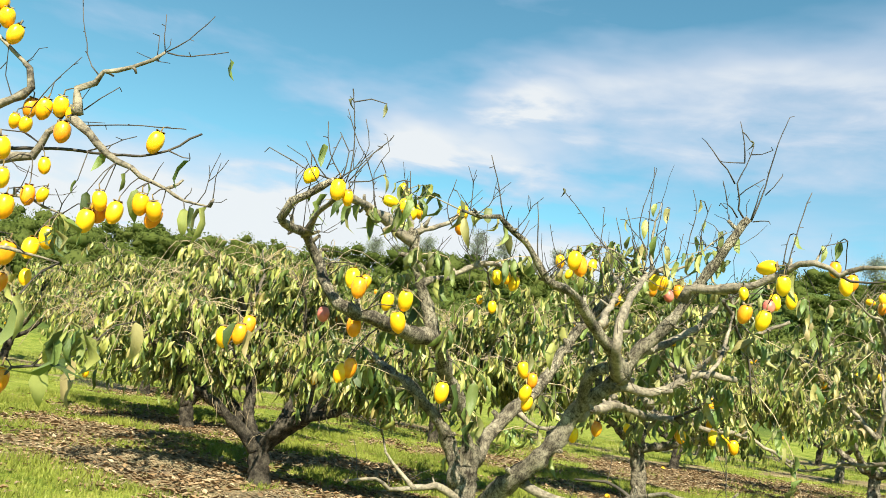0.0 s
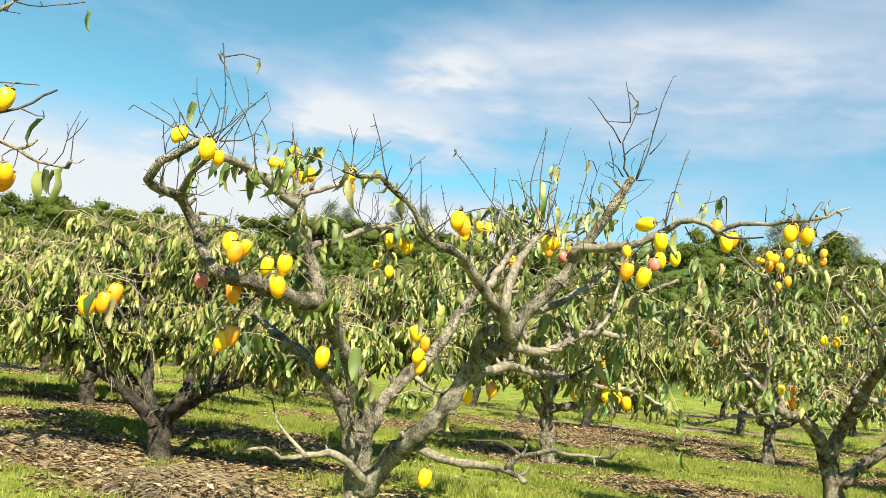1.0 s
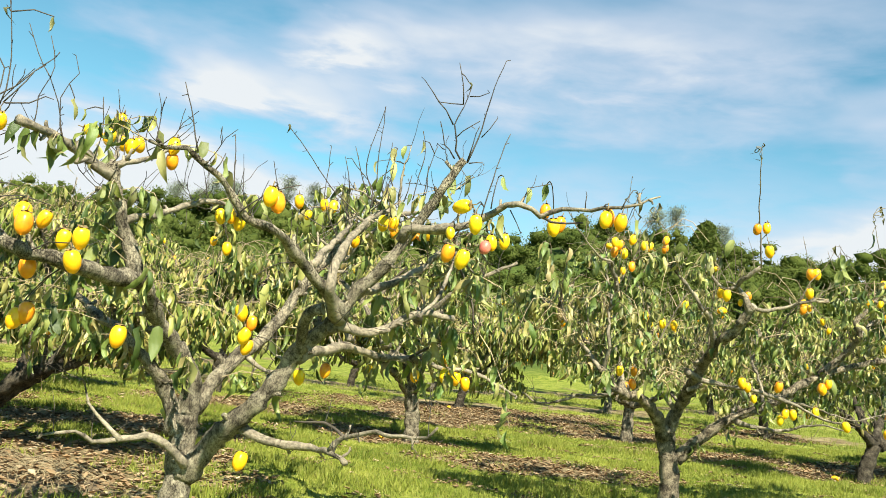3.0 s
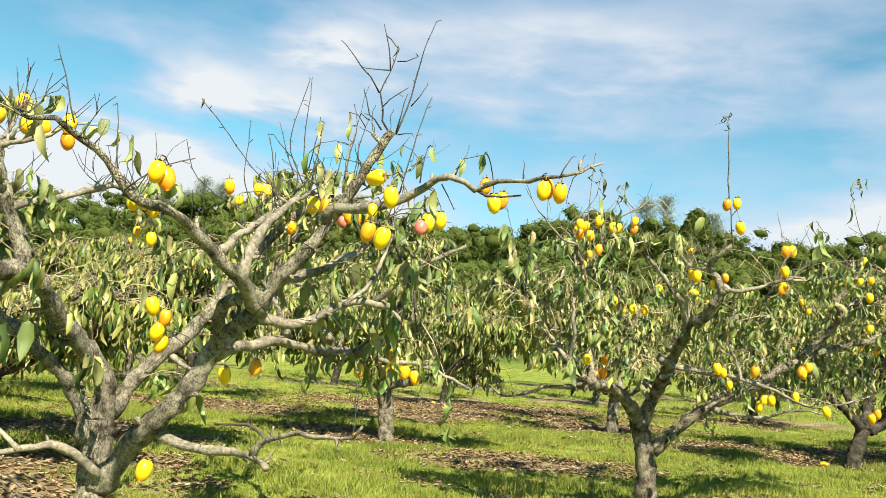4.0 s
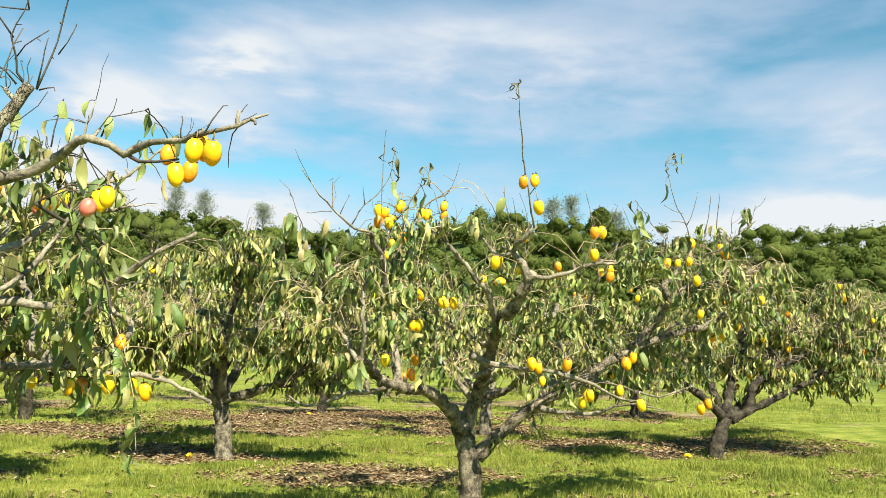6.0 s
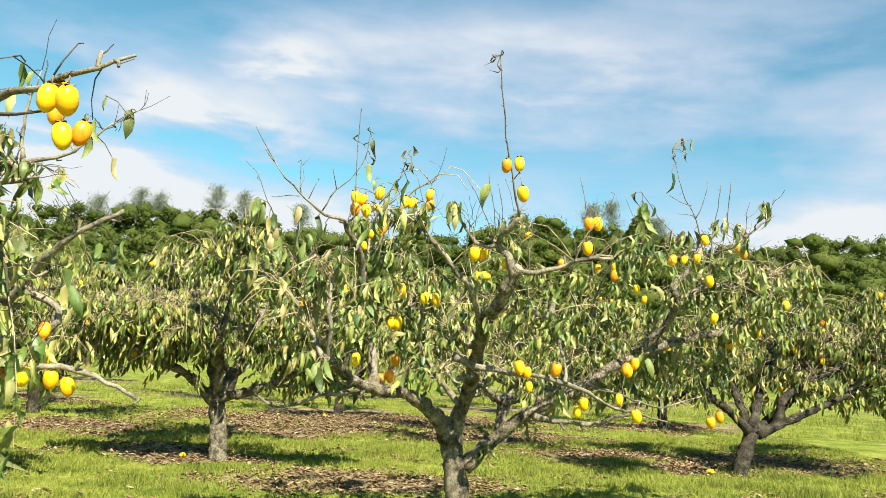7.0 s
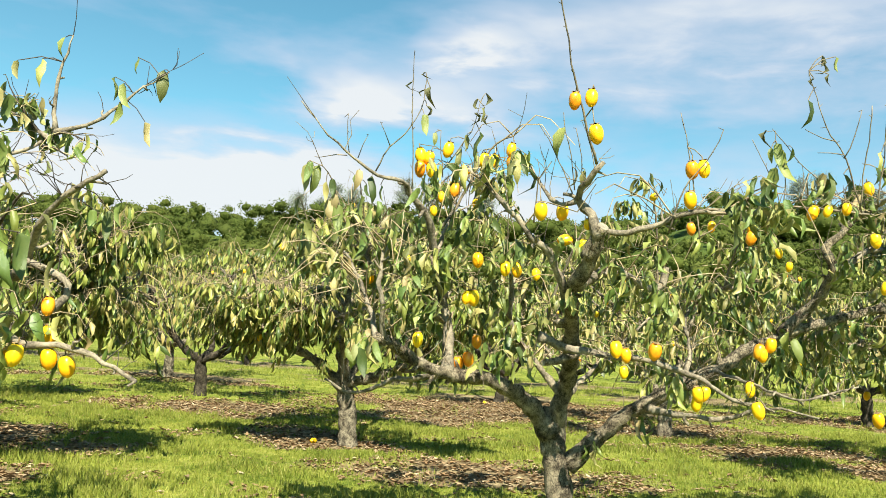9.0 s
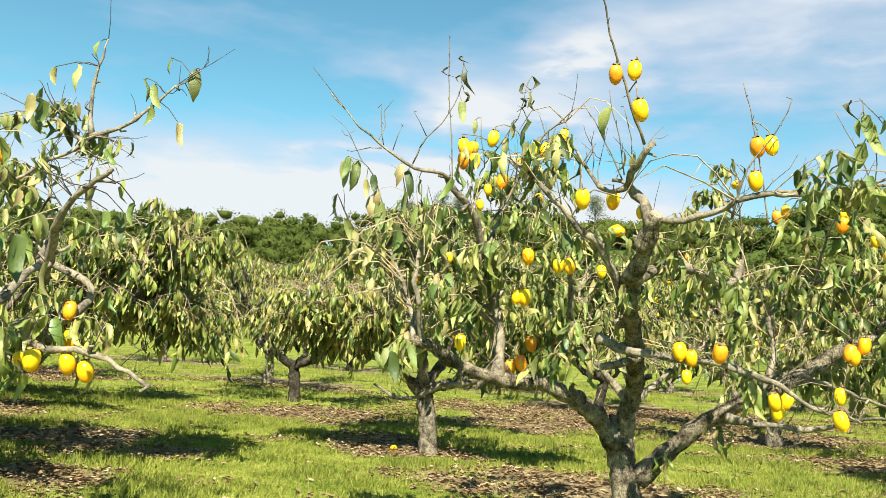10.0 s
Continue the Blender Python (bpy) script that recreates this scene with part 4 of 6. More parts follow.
limb(B, 0.014, 0.0028, 0.05, 0.3, (3.36, 6.25, 2.14), (3.29, 6.16, 2.22), (3.23, 6.08, 2.23), (3.13, 6.03, 2.25), (2.99, 5.95, 2.32), (2.86, 5.88, 2.42), (2.71, 5.8, 2.57))
limb(B, 0.008, 0.003, 0, 0.2, (3.07, 6.7, 1.84), (2.95, 6.52, 1.98), (2.88, 6.45, 2.12), (2.83, 6.4, 2.26), (2.78, 6.3, 2.32), (2.71, 6.25, 2.34))
limb(B, 0.007, 0.0028, 0, 0.2, (2.96, 6.52, 1.79), (2.78, 6.45, 1.89), (2.74, 6.4, 1.95), (2.7, 6.3, 2.04), (2.68, 6.2, 2.11))
limb(B, 0.006, 0.0028, 0, 0.2, (3.07, 6.7, 1.92), (3.03, 6.6, 2.04), (3.01, 6.5, 2.18), (2.99, 6.4, 2.34))
limb(B, 0.0034, 0.0019, 0, 0, (2.97, 5.98, 2.34), (2.95, 5.96, 2.46), (2.95, 5.95, 2.56))
limb(B, 0.0034, 0.0019, 0, 0, (3.02, 5.98, 2.32), (3.05, 5.96, 2.39), (3.07, 5.95, 2.45))
limb(B, 0.0034, 0.0019, 0, 0, (2.96, 5.98, 2.33), (2.9, 5.96, 2.32), (2.81, 5.95, 2.3))
limb(B, 0.0048, 0.002, 0, 0, (3.12, 6.05, 2.27), (3.16, 6.03, 2.36), (3.19, 6.02, 2.41), (3.27, 6, 2.48), (3.33, 5.98, 2.58), (3.36, 5.97, 2.68), (3.37, 5.95, 2.79))
limb(B, 0.0034, 0.0019, 0, 0, (3.19, 6, 2.41), (3.16, 5.92, 2.46), (3.14, 5.85, 2.5))
limb(B, 0.0039, 0.0022, 0, 0, (3.33, 6.1, 2.19), (3.32, 6.04, 2.41), (3.3, 5.98, 2.63), (3.29, 5.92, 2.94))
limb(B, 0.0034, 0.0019, 0, 0, (3.5, 6.1, 2.27), (3.48, 6.07, 2.4), (3.47, 6.05, 2.53))
limb(B, 0.0043, 0.002, 0, 0, (3.48, 6.35, 2.35), (3.55, 6.33, 2.44), (3.65, 6.31, 2.61), (3.68, 6.29, 2.71), (3.69, 6.27, 2.78))
limb(B, 0.0034, 0.0019, 0, 0, (3.91, 6.35, 2.17), (3.85, 6.31, 2.41), (3.77, 6.27, 2.62))
limb(B, 0.0034, 0.0019, 0, 0, (3.58, 6.5, 2.26), (3.54, 6.42, 2.34), (3.62, 6.35, 2.4), (3.7, 6.27, 2.41))
limb(B, 0.0047, 0.0022, 0, 0, (3.99, 5.7, 1.99), (3.99, 5.67, 2.11), (3.99, 5.63, 2.2), (4.05, 5.6, 2.3))
limb(B, 0.0034, 0.0019, 0, 0, (3.99, 5.6, 2.2), (3.95, 5.57, 2.24), (3.9, 5.55, 2.26))
limb(B, 0.0039, 0.002, 0, 0, (4.19, 5.75, 2.17), (4.11, 5.76, 2.34), (4.05, 5.76, 2.45), (3.99, 5.77, 2.54))
limb(B, 0.0034, 0.0019, 0, 0, (4.2, 5.75, 2.19), (4.17, 5.73, 2.36), (4.13, 5.72, 2.49), (4.11, 5.7, 2.59))
limb(B, 0.0034, 0.0019, 0, 0, (4.24, 5.75, 2.19), (4.22, 5.72, 2.36), (4.18, 5.7, 2.51))
limb(B, 0.0034, 0.0019, 0, 0, (4.34, 5.72, 2.33), (4.31, 5.72, 2.36), (4.37, 5.72, 2.37))
limb(B, 0.0043, 0.002, 0, 0, (4.83, 5.62, 1.96), (4.81, 5.62, 2.09), (4.78, 5.63, 2.3), (4.74, 5.63, 2.49), (4.71, 5.64, 2.62))
limb(B, 0.0055, 0.0022, 0, 0, (4.67, 5.62, 1.98), (4.69, 5.58, 2.1), (4.74, 5.55, 2.24), (4.82, 5.52, 2.34), (4.88, 5.48, 2.5))
limb(B, 0.0034, 0.0019, 0, 0, (5.13, 7.9, 2.38), (5.15, 7.85, 2.62), (5.14, 7.8, 2.75), (5.26, 7.75, 2.61))
limb(B, 0.0051, 0.002, 0, 0, (5.81, 5.9, 2.2), (5.76, 5.86, 2.29), (5.67, 5.82, 2.49), (5.57, 5.78, 2.6), (5.48, 5.74, 2.74), (5.4, 5.7, 2.92))
limb(B, 0.0034, 0.0019, 0, 0, (5.62, 5.74, 2.47), (5.66, 5.72, 2.59), (5.69, 5.7, 2.73))
limb(B, 0.0034, 0.0019, 0, 0, (5.57, 5.74, 2.56), (5.49, 5.72, 2.57), (5.41, 5.7, 2.59))
limb(B, 0.0034, 0.0019, 0, 0, (5.62, 5.74, 2.49), (5.54, 5.72, 2.49), (5.47, 5.7, 2.48))
limb(B, 0.0039, 0.0022, 0, 0, (5.58, 5.5, 2.15), (5.57, 5.45, 2.31), (5.57, 5.4, 2.48), (5.55, 5.35, 2.64))
limb(B, 0.0039, 0.0022, 0, 0, (5.67, 5.5, 2.18), (5.67, 5.45, 2.41), (5.65, 5.4, 2.55), (5.62, 5.35, 2.65))
limb(B, 0.0043, 0.002, 0, 0, (5.96, 6.15, 2.26), (5.82, 6.13, 2.33), (5.7, 6.12, 2.41), (5.55, 6.1, 2.52), (5.43, 6.08, 2.64), (5.38, 6.07, 2.69), (5.32, 6.05, 2.67))
limb(B, 0.0034, 0.0019, 0, 0, (5.45, 6.1, 2.24), (5.41, 6.08, 2.34), (5.34, 6.07, 2.47), (5.25, 6.05, 2.62))
limb(B, 0.0034, 0.0019, 0, 0, (5.46, 6.1, 2.25), (5.46, 6.08, 2.42), (5.4, 6.07, 2.57), (5.38, 6.05, 2.68))
limb(B, 0.009, 0.006, 0.2, 0.6, (4.9, 5.75, 2.14), (5.09, 5.78, 2.15), (5.35, 5.8, 2.2), (5.59, 5.82, 2.2), (5.82, 5.85, 2.2))
limb(B, 0.0043, 0.0022, 0, 0, (4.86, 5.75, 1.98), (4.99, 5.8, 2.08), (5.08, 5.85, 2.26), (5.13, 5.9, 2.3))
limb(B, 0.014, 0.006, 1.2, 0.8, (3.49, 6.52, 1.84), (3.6, 7, 2.3), (3.7, 7.35, 2.55), (3.78, 7.68, 2.5))
limb(B, 0.012, 0.005, 0.8, 0.8, (3.46, 6.44, 1.95), (3.58, 6.6, 2.15), (3.7, 6.6, 2.4), (3.82, 6.52, 2.6), (3.92, 6.47, 2.64))
limb(B, 0.012, 0.005, 1.2, 0.8, (5.3, 8, 1.7), (5.25, 7.9, 2.2), (5.16, 7.76, 2.64))
limb(B, 0.012, 0.005, 1.2, 0.8, (6.29, 6.68, 2.12), (6.42, 6.55, 2.38), (6.54, 6.46, 2.56))
limb(B, 0.012, 0.005, 1.2, 0.8, (5.5, 7.1, 1.82), (5.5, 6.9, 2.1), (5.56, 6.76, 2.32))
limb(B, 0.014, 0.005, 1.6, 0.8, (4.3, 7.4, 1.4), (4.38, 7.25, 1.8), (4.5, 7.12, 2.16))
limb(C, 0.1, 0.035, 0.15, 0.7, (-4.1, 1.9, -0.08), (-4.05, 1.95, 0.5), (-3.7, 2.1, 1), (-3, 2.5, 1.45), (-2.3, 2.8, 1.85), (-1.95, 2.95, 1.9))
limb(C, 0.035, 0.008, 0.3, 0.4, (-2.12, 2.95, 1.82), (-1.94, 2.95, 1.88), (-1.8, 2.95, 1.91), (-1.77, 2.95, 1.97), (-1.76, 2.95, 2.03), (-1.66, 2.95, 2.11))
limb(C, 0.02, 0.004, 0.5, 0.5, (-1.67, 2.95, 2.1), (-1.59, 2.95, 2.04), (-1.44, 2.95, 1.94), (-1.27, 2.95, 1.88), (-1.13, 2.95, 1.82), (-1.02, 2.95, 1.81))
limb(C, 0.018, 0.006, 0.1, 0, (-1.65, 2.95, 2.12), (-1.68, 2.95, 2.23), (-1.61, 2.95, 2.27), (-1.58, 2.95, 2.32), (-1.47, 2.95, 2.35), (-1.39, 2.95, 2.4), (-1.34, 2.95, 2.44))
limb(C, 0.03, 0.008, 0.2, 0.4, (-2.21, 2.95, 2.06), (-2, 2.95, 2.11), (-1.91, 2.95, 2.16), (-1.87, 2.95, 2.21), (-1.91, 2.95, 2.29), (-2, 2.95, 2.35), (-2.08, 2.95, 2.42))
limb(C, 0.03, 0.01, 0.3, 0.4, (-2.3, 2.8, 1.85), (-2.14, 2.9, 2.01), (-2.11, 2.9, 2.08))
limb(C, 0.015, 0.004, 0.4, 0.5, (-2.02, 2.95, 1.59), (-1.83, 2.95, 1.74), (-1.71, 2.95, 1.71), (-1.62, 2.95, 1.69))
limb(C, 0.01, 0.004, 0.2, 0.2, (-2.21, 3.1, 1.97), (-1.98, 3.1, 1.97), (-1.78, 3.1, 1.99), (-1.63, 3.1, 2), (-1.35, 2.95, 1.98), (-1.24, 2.95, 2.02), (-1.11, 2.95, 2.11))
limb(C, 0.012, 0.004, 0.4, 0.3, (-2.3, 2.8, 1.6), (-1.49, 2.4, 1.06), (-1.36, 2.4, 1.09), (-1.23, 2.4, 1.12), (-1.12, 2.4, 1.19))
limb(C, 0.014, 0.004, 0.6, 0.4, (-2, 2.9, 1.5), (-1.77, 2.6, 1.5), (-1.53, 2.5, 1.48), (-1.34, 2.5, 1.46))
limb(C, 0.0034, 0.002, 0, 0, (-1.6, 2.95, 2.3), (-1.67, 2.95, 2.39), (-1.75, 2.95, 2.64), (-1.78, 2.95, 2.74))
limb(C, 0.0034, 0.002, 0, 0, (-1.34, 2.95, 2.44), (-1.36, 2.95, 2.51), (-1.37, 2.95, 2.61))
limb(C, 0.0034, 0.002, 0, 0, (-1.34, 2.95, 2.44), (-1.25, 2.95, 2.51), (-1.16, 2.95, 2.63))
limb(C, 0.0034, 0.002, 0, 0, (-1.33, 2.95, 2.44), (-1.23, 2.95, 2.44), (-1.07, 2.95, 2.48))
limb(C, 0.0034, 0.002, 0, 0, (-1.37, 2.95, 2.41), (-1.38, 2.95, 2.51))
limb(C, 0.0034, 0.002, 0, 0, (-1.64, 2.95, 2.07), (-1.52, 2.95, 2.09), (-1.36, 2.95, 2.11), (-1.19, 2.95, 2.12))
limb(C, 0.0034, 0.002, 0, 0, (-1.85, 2.95, 2.12), (-1.78, 2.95, 2.25), (-1.69, 2.95, 2.37))
limb(C, 0.0034, 0.002, 0, 0, (-1.63, 2.95, 2.14), (-1.57, 2.95, 2.2), (-1.5, 2.95, 2.26))
limb(C, 0.0034, 0.002, 0, 0, (-1.57, 2.95, 1.97), (-1.48, 2.95, 2.01), (-1.38, 2.95, 2.06))
limb(C, 0.0034, 0.002, 0, 0, (-1.24, 2.95, 2.02), (-1.17, 2.95, 2), (-1.14, 2.95, 2))
stub(A, 0.03, (0.77, 4.25, 1.22), (0.76, 4.1, 1.35), (0.78, 4.02, 1.42), (0.84, 3.98, 1.45))
fruits(A, (-0.51, 2.96, 1.96, 0), (-0.47, 3, 1.94, 1), (-0.64, 3.05, 2.03, 1), (-0.66, 3.05, 2.02, 1), (-0.44, 4.15, 2.195, 3), (-0.37, 4.2, 2.19, 0), (-0.46, 4.77, 2.41, 0), (-0.41, 4.72, 2.27, 0), (-0.37, 4.74, 2.26, 0), (-0.33, 4.76, 2.284, 0), (-0.03, 4.1, 2.175, 0), (-0.03, 4.12, 2.1, 2))
fruits(A, (-0.458, 3.4, 1.654, 0), (-0.43, 3.6, 1.66, 0), (-0.4, 3.25, 1.6, 2), (-0.28, 3.38, 1.57, 0), (-0.192, 3.29, 1.578, 0), (-0.21, 3.3, 1.48, 0), (-0.58, 3.49, 1.47, 4), (-0.43, 3.5, 1.44, 2), (0.03, 3.2, 1.21, 0), (-0.87, 3, 1.3, 0), (-0.81, 3, 1.32, 2), (-0.81, 3.1, 1.36, 2))
fruits(A, (-0.47, 3.6, 1.22, 0), (-0.43, 3.6, 1.25, 2))
fruits(A, (0.43, 4.25, 1.38, 0), (0.49, 4.3, 1.33, 2), (0.46, 4.31, 1.26, 0), (0.48, 4.35, 1.2, 0), (0.216, 4.53, 1.908, 0), (0.27, 4.55, 1.92, 0), (0.323, 4.57, 1.892, 0), (0.134, 5.25, 1.83, 1), (0.226, 5.22, 1.79, 0), (0.64, 5.2, 2.17, 0), (0.71, 5.2, 2.09, 1), (0.81, 5.3, 2.19, 0))
fruits(A, (0.87, 5.25, 2.18, 0), (0.94, 5.15, 2.16, 0), (1.04, 5.15, 1.96, 0), (1.14, 4.5, 2.01, 0), (1.21, 4.6, 2.03, 0), (1.34, 4.95, 2, 4), (1.36, 4.8, 2.02, 2), (1.33, 3.21, 1.945, 3), (1.39, 3.17, 1.87, 0), (1.67, 4.1, 1.9, 4), (1.71, 4.12, 1.94, 0), (1.75, 4, 1.94, 0))
fruits(A, (2, 3.95, 2.05, 0), (2.05, 4, 2.08, 2), (1.96, 4, 2.14, 2), (2.07, 3.4, 2.03, 0), (2.13, 3.36, 2.02, 0), (2.1, 3.44, 2.05, 2), (1.47, 4.8, 2.04, 0), (1.42, 4.85, 2.03, 2), (1.4, 3.4, 1.74, 0), (1.35, 3.5, 1.77, 2), (1.37, 3.6, 1.88, 1))
fruits(A, (1.76, 5.26, 1.37, 2), (1.78, 5.26, 1.24, 0), (1.74, 5.06, 1.155, 0), (1.84, 5.16, 1.143, 0), (1.915, 5.18, 1.115, 0), (1.55, 5.1, 1.13, 0), (0.55, 3.84, 0.68, 0), (0.79, 4.6, 1.06, 0), (0.94, 4.7, 1.11, 2))
fruits(A, (1.31, 5.3, 2.08, 2), (1.59, 5.3, 1.13, 2), (1.3, 5.6, 1.12, 1))
fruits(A, (0.52, 3.27, 1.864, 0), (0.55, 3.31, 1.85, 2))
leaves(A, (-0.53, 3.05, 2.39, 0.06), (-0.39, 3.1, 2.4, 0.09), (-0.62, 3.05, 2.17, 0.15), (-0.66, 3.1, 1.98, 0.1), (-0.43, 3.7, 2.24, 0.13), (-0.37, 3.7, 2.2, 0.1), (-0.52, 3.6, 2.06, 0.16), (-0.56, 3.6, 2.02, 0.13), (-0.03, 3.6, 2.14, 0.14), (-0, 3.6, 2.05, 0.12), (0.52, 4.3, 2.45, 0.05), (1.12, 4.3, 2.42, 0.1))
leaves(A, (1.25, 4.1, 2.44, 0.12), (1.08, 4.3, 2.25, 0.16), (1.14, 4.3, 2.2, 0.15), (1.32, 4.2, 2.16, 0.12), (1.42, 3.88, 2.74, 0.05), (0.27, 3.8, 1.5, 0.17), (0.09, 3.3, 1.26, 0.16), (0.16, 3.3, 1.27, 0.15), (0.49, 3.9, 1.57, 0.15), (0.55, 4, 1.54, 0.14))
leaves(A, (0.43, 3.9, 1.46, 0.13), (0.64, 4.2, 1.66, 0.12), (1.57, 4.5, 1.8, 0.14), (1.63, 4.5, 1.7, 0.16), (1.69, 4.5, 1.64, 0.15), (1.94, 4.6, 1.64, 0.17), (2.01, 4.6, 1.72, 0.17), (2.08, 4.6, 1.55, 0.15), (-0.8, 2.9, 1.36, 0.15), (-0.75, 2.9, 1.34, 0.13), (-0.46, 3.6, 1.21, 0.14), (0.11, 4.1, 1.31, 0.1))
leaves(A, (1.61, 3.64, 2.21, 0.12), (1.76, 3.7, 2.19, 0.09), (1.89, 3.8, 2.25, 0.12), (1.67, 3.8, 2.05, 0.12), (1.41, 3.9, 2.22, 0.1))
leaves(A, (1.38, 5.86, 2.84, 0.11), (1.77, 5.9, 2.77, 0.12), (1.92, 5.9, 2.71, 0.14), (1.85, 5.9, 2.41, 0.15), (1.17, 5.8, 2.67, 0.1), (1.3, 5.8, 2.69, 0.13), (1.7, 5.8, 2.62, 0.13), (1.75, 5.8, 2.59, 0.13), (1.74, 5.8, 2.48, 0.13), (1.87, 5.1, 1.92, 0.15), (1.92, 5.1, 1.91, 0.14), (2.1, 5.1, 1.85, 0.15))
leaves(A, (2.05, 5.1, 1.81, 0.14), (1.98, 5.1, 1.81, 0.14))
leaves(C, (-1.06, 2.95, 2.45, 0.12), (-1.14, 2.95, 1.99, 0.12), (-1.5, 2.95, 1.97, 0.12), (-1.56, 2.9, 1.83, 0.12), (-1.37, 2.9, 1.89, 0.12), (-1.31, 2.9, 1.83, 0.11), (-1.27, 2.9, 1.86, 0.1), (-1.03, 2.9, 1.79, 0.11), (-1.01, 2.9, 1.8, 0.13), (-1.08, 2.9, 1.79, 0.11), (-1.51, 2.9, 1.79, 0.12), (-1.33, 2.3, 1.33, 0.17))
leaves(C, (-1.35, 2.3, 1.3, 0.16), (-1.18, 2.4, 1.15, 0.13), (-1.07, 2.6, 1.3, 0.14), (-1.27, 2.4, 1.11, 0.15), (-1.1, 2.9, 1.78, 0.1))
leaves(B, (3.96, 5.13, 3.16, 0.06), (3.91, 5.13, 3.11, 0.06), (3.94, 5.14, 3.07, 0.06), (3.9, 5.13, 3.12, 0.05))
leaves(B, (3.29, 5.95, 2.77, 0.06), (3.36, 5.95, 2.83, 0.06), (3.36, 5.95, 2.73, 0.07), (3.39, 5.95, 2.75, 0.085), (3.38, 5.95, 2.64, 0.06), (3.37, 5.95, 2.59, 0.15), (3.44, 6.05, 2.52, 0.09), (3.67, 6.27, 2.8, 0.07), (3.72, 6.27, 2.84, 0.08), (3.72, 6.27, 2.75, 0.1), (3.74, 6.27, 2.7, 0.08), (3.66, 6.27, 2.71, 0.07))
leaves(B, (3.7, 6.3, 2.61, 0.17), (3.63, 6.3, 2.59, 0.14), (3.6, 6.35, 2.51, 0.13), (3.69, 6.4, 2.49, 0.15), (3.78, 6.4, 2.43, 0.16), (3.53, 6.4, 2.29, 0.12), (4.12, 5.7, 2.51, 0.13), (4.19, 5.7, 2.29, 0.09), (4.24, 5.7, 2.29, 0.1), (5.12, 7.75, 2.76, 0.16), (5.21, 7.75, 2.7, 0.14), (5.47, 5.7, 3.01, 0.06))
leaves(B, (5.48, 5.7, 2.97, 0.08), (5.54, 5.7, 3.01, 0.09), (5.51, 5.7, 2.91, 0.07), (5.43, 5.7, 2.88, 0.06), (5.4, 5.7, 2.76, 0.15), (5.36, 6.05, 2.58, 0.13), (5.39, 6.05, 2.61, 0.15), (5.43, 6.05, 2.57, 0.16), (5.39, 6.05, 2.47, 0.15), (5.48, 6.05, 2.59, 0.12), (5.33, 6.05, 2.68, 0.08), (5.65, 5.8, 2.4, 0.17))
leaves(B, (5.63, 5.4, 2.43, 0.12), (5.6, 5.4, 2.35, 0.12), (5.84, 5.6, 2.38, 0.12))
leaves(B, (2.72, 6.25, 2.335, 0.16), (2.69, 6.26, 2.32, 0.15), (2.76, 6.29, 2.325, 0.17), (2.74, 6.28, 2.3, 0.13), (2.83, 6.4, 2.27, 0.15), (2.8, 6.36, 2.24, 0.17), (2.85, 6.42, 2.18, 0.17), (2.87, 6.44, 2.12, 0.16), (2.81, 6.41, 2.14, 0.17), (2.92, 6.48, 2.06, 0.16), (2.86, 6.46, 2.03, 0.16), (2.95, 6.52, 2.01, 0.17))
leaves(B, (2.68, 6.2, 2.11, 0.14), (2.65, 6.21, 2.09, 0.13), (2.71, 6.32, 2.0, 0.12), (2.74, 6.4, 1.94, 0.15), (2.7, 6.38, 1.93, 0.15), (2.99, 6.4, 2.34, 0.11), (2.97, 6.4, 2.31, 0.12), (3.03, 6.5, 2.27, 0.14), (3.0, 6.48, 2.2, 0.15), (3.05, 6.56, 2.13, 0.16), (3.15, 6.1, 2.2, 0.13), (3.1, 6.05, 2.24, 0.15))
stub(B, 0.022, (4.39, 6.5, 1.32), (4.3, 6.4, 1.29), (4.17, 6.3, 1.26))
stub(B, 0.036, (4.29, 5.8, 1.84), (4.33, 5.73, 1.95), (4.35, 5.69, 2))
fruits(B, (3.36, 6.3, 2.43, 0), (3.41, 6.3, 2.42, 0), (3.36, 6.3, 2.35, 2), (3.43, 6.25, 2.34, 0), (3.65, 7.1, 2.526, 3), (3.52, 6.3, 2.48, 0), (3.5, 6.4, 2.21, 1), (3.77, 7.66, 2.39, 0), (3.58, 6.4, 2.26, 2), (3.75, 6.55, 2.49, 0), (3.81, 6.57, 2.49, 0), (3.91, 6.46, 2.55, 0))
fruits(B, (3.92, 6.48, 2.48, 2), (3.46, 6.4, 2.12, 1), (4.11, 5.36, 2.55, 2), (4.19, 5.36, 2.57, 0), (4.22, 5.345, 2.39, 0), (4.002, 5.529, 2.026, 0), (4.164, 5.892, 2.09, 0), (4.19, 5.9, 1.94, 3), (4.511, 7.13, 2.068, 0), (4.29, 5.8, 2.02, 1), (5.16, 7.75, 2.57, 3))
fruits(B, (4.83, 5.6, 2.32, 0), (4.77, 5.6, 2.31, 2), (4.76, 5.58, 2.15, 0), (5.344, 7.372, 2.283, 2), (4.968, 5.853, 2.066, 1), (5.54, 6.74, 2.21, 0), (5.53, 6.72, 2.15, 2), (5.48, 5.78, 2.17, 0), (5.52, 5.7, 2.17, 1), (5.62, 5.7, 2.19, 1), (6.09, 6.35, 2.45, 0), (6.49, 6.5, 2.46, 0))
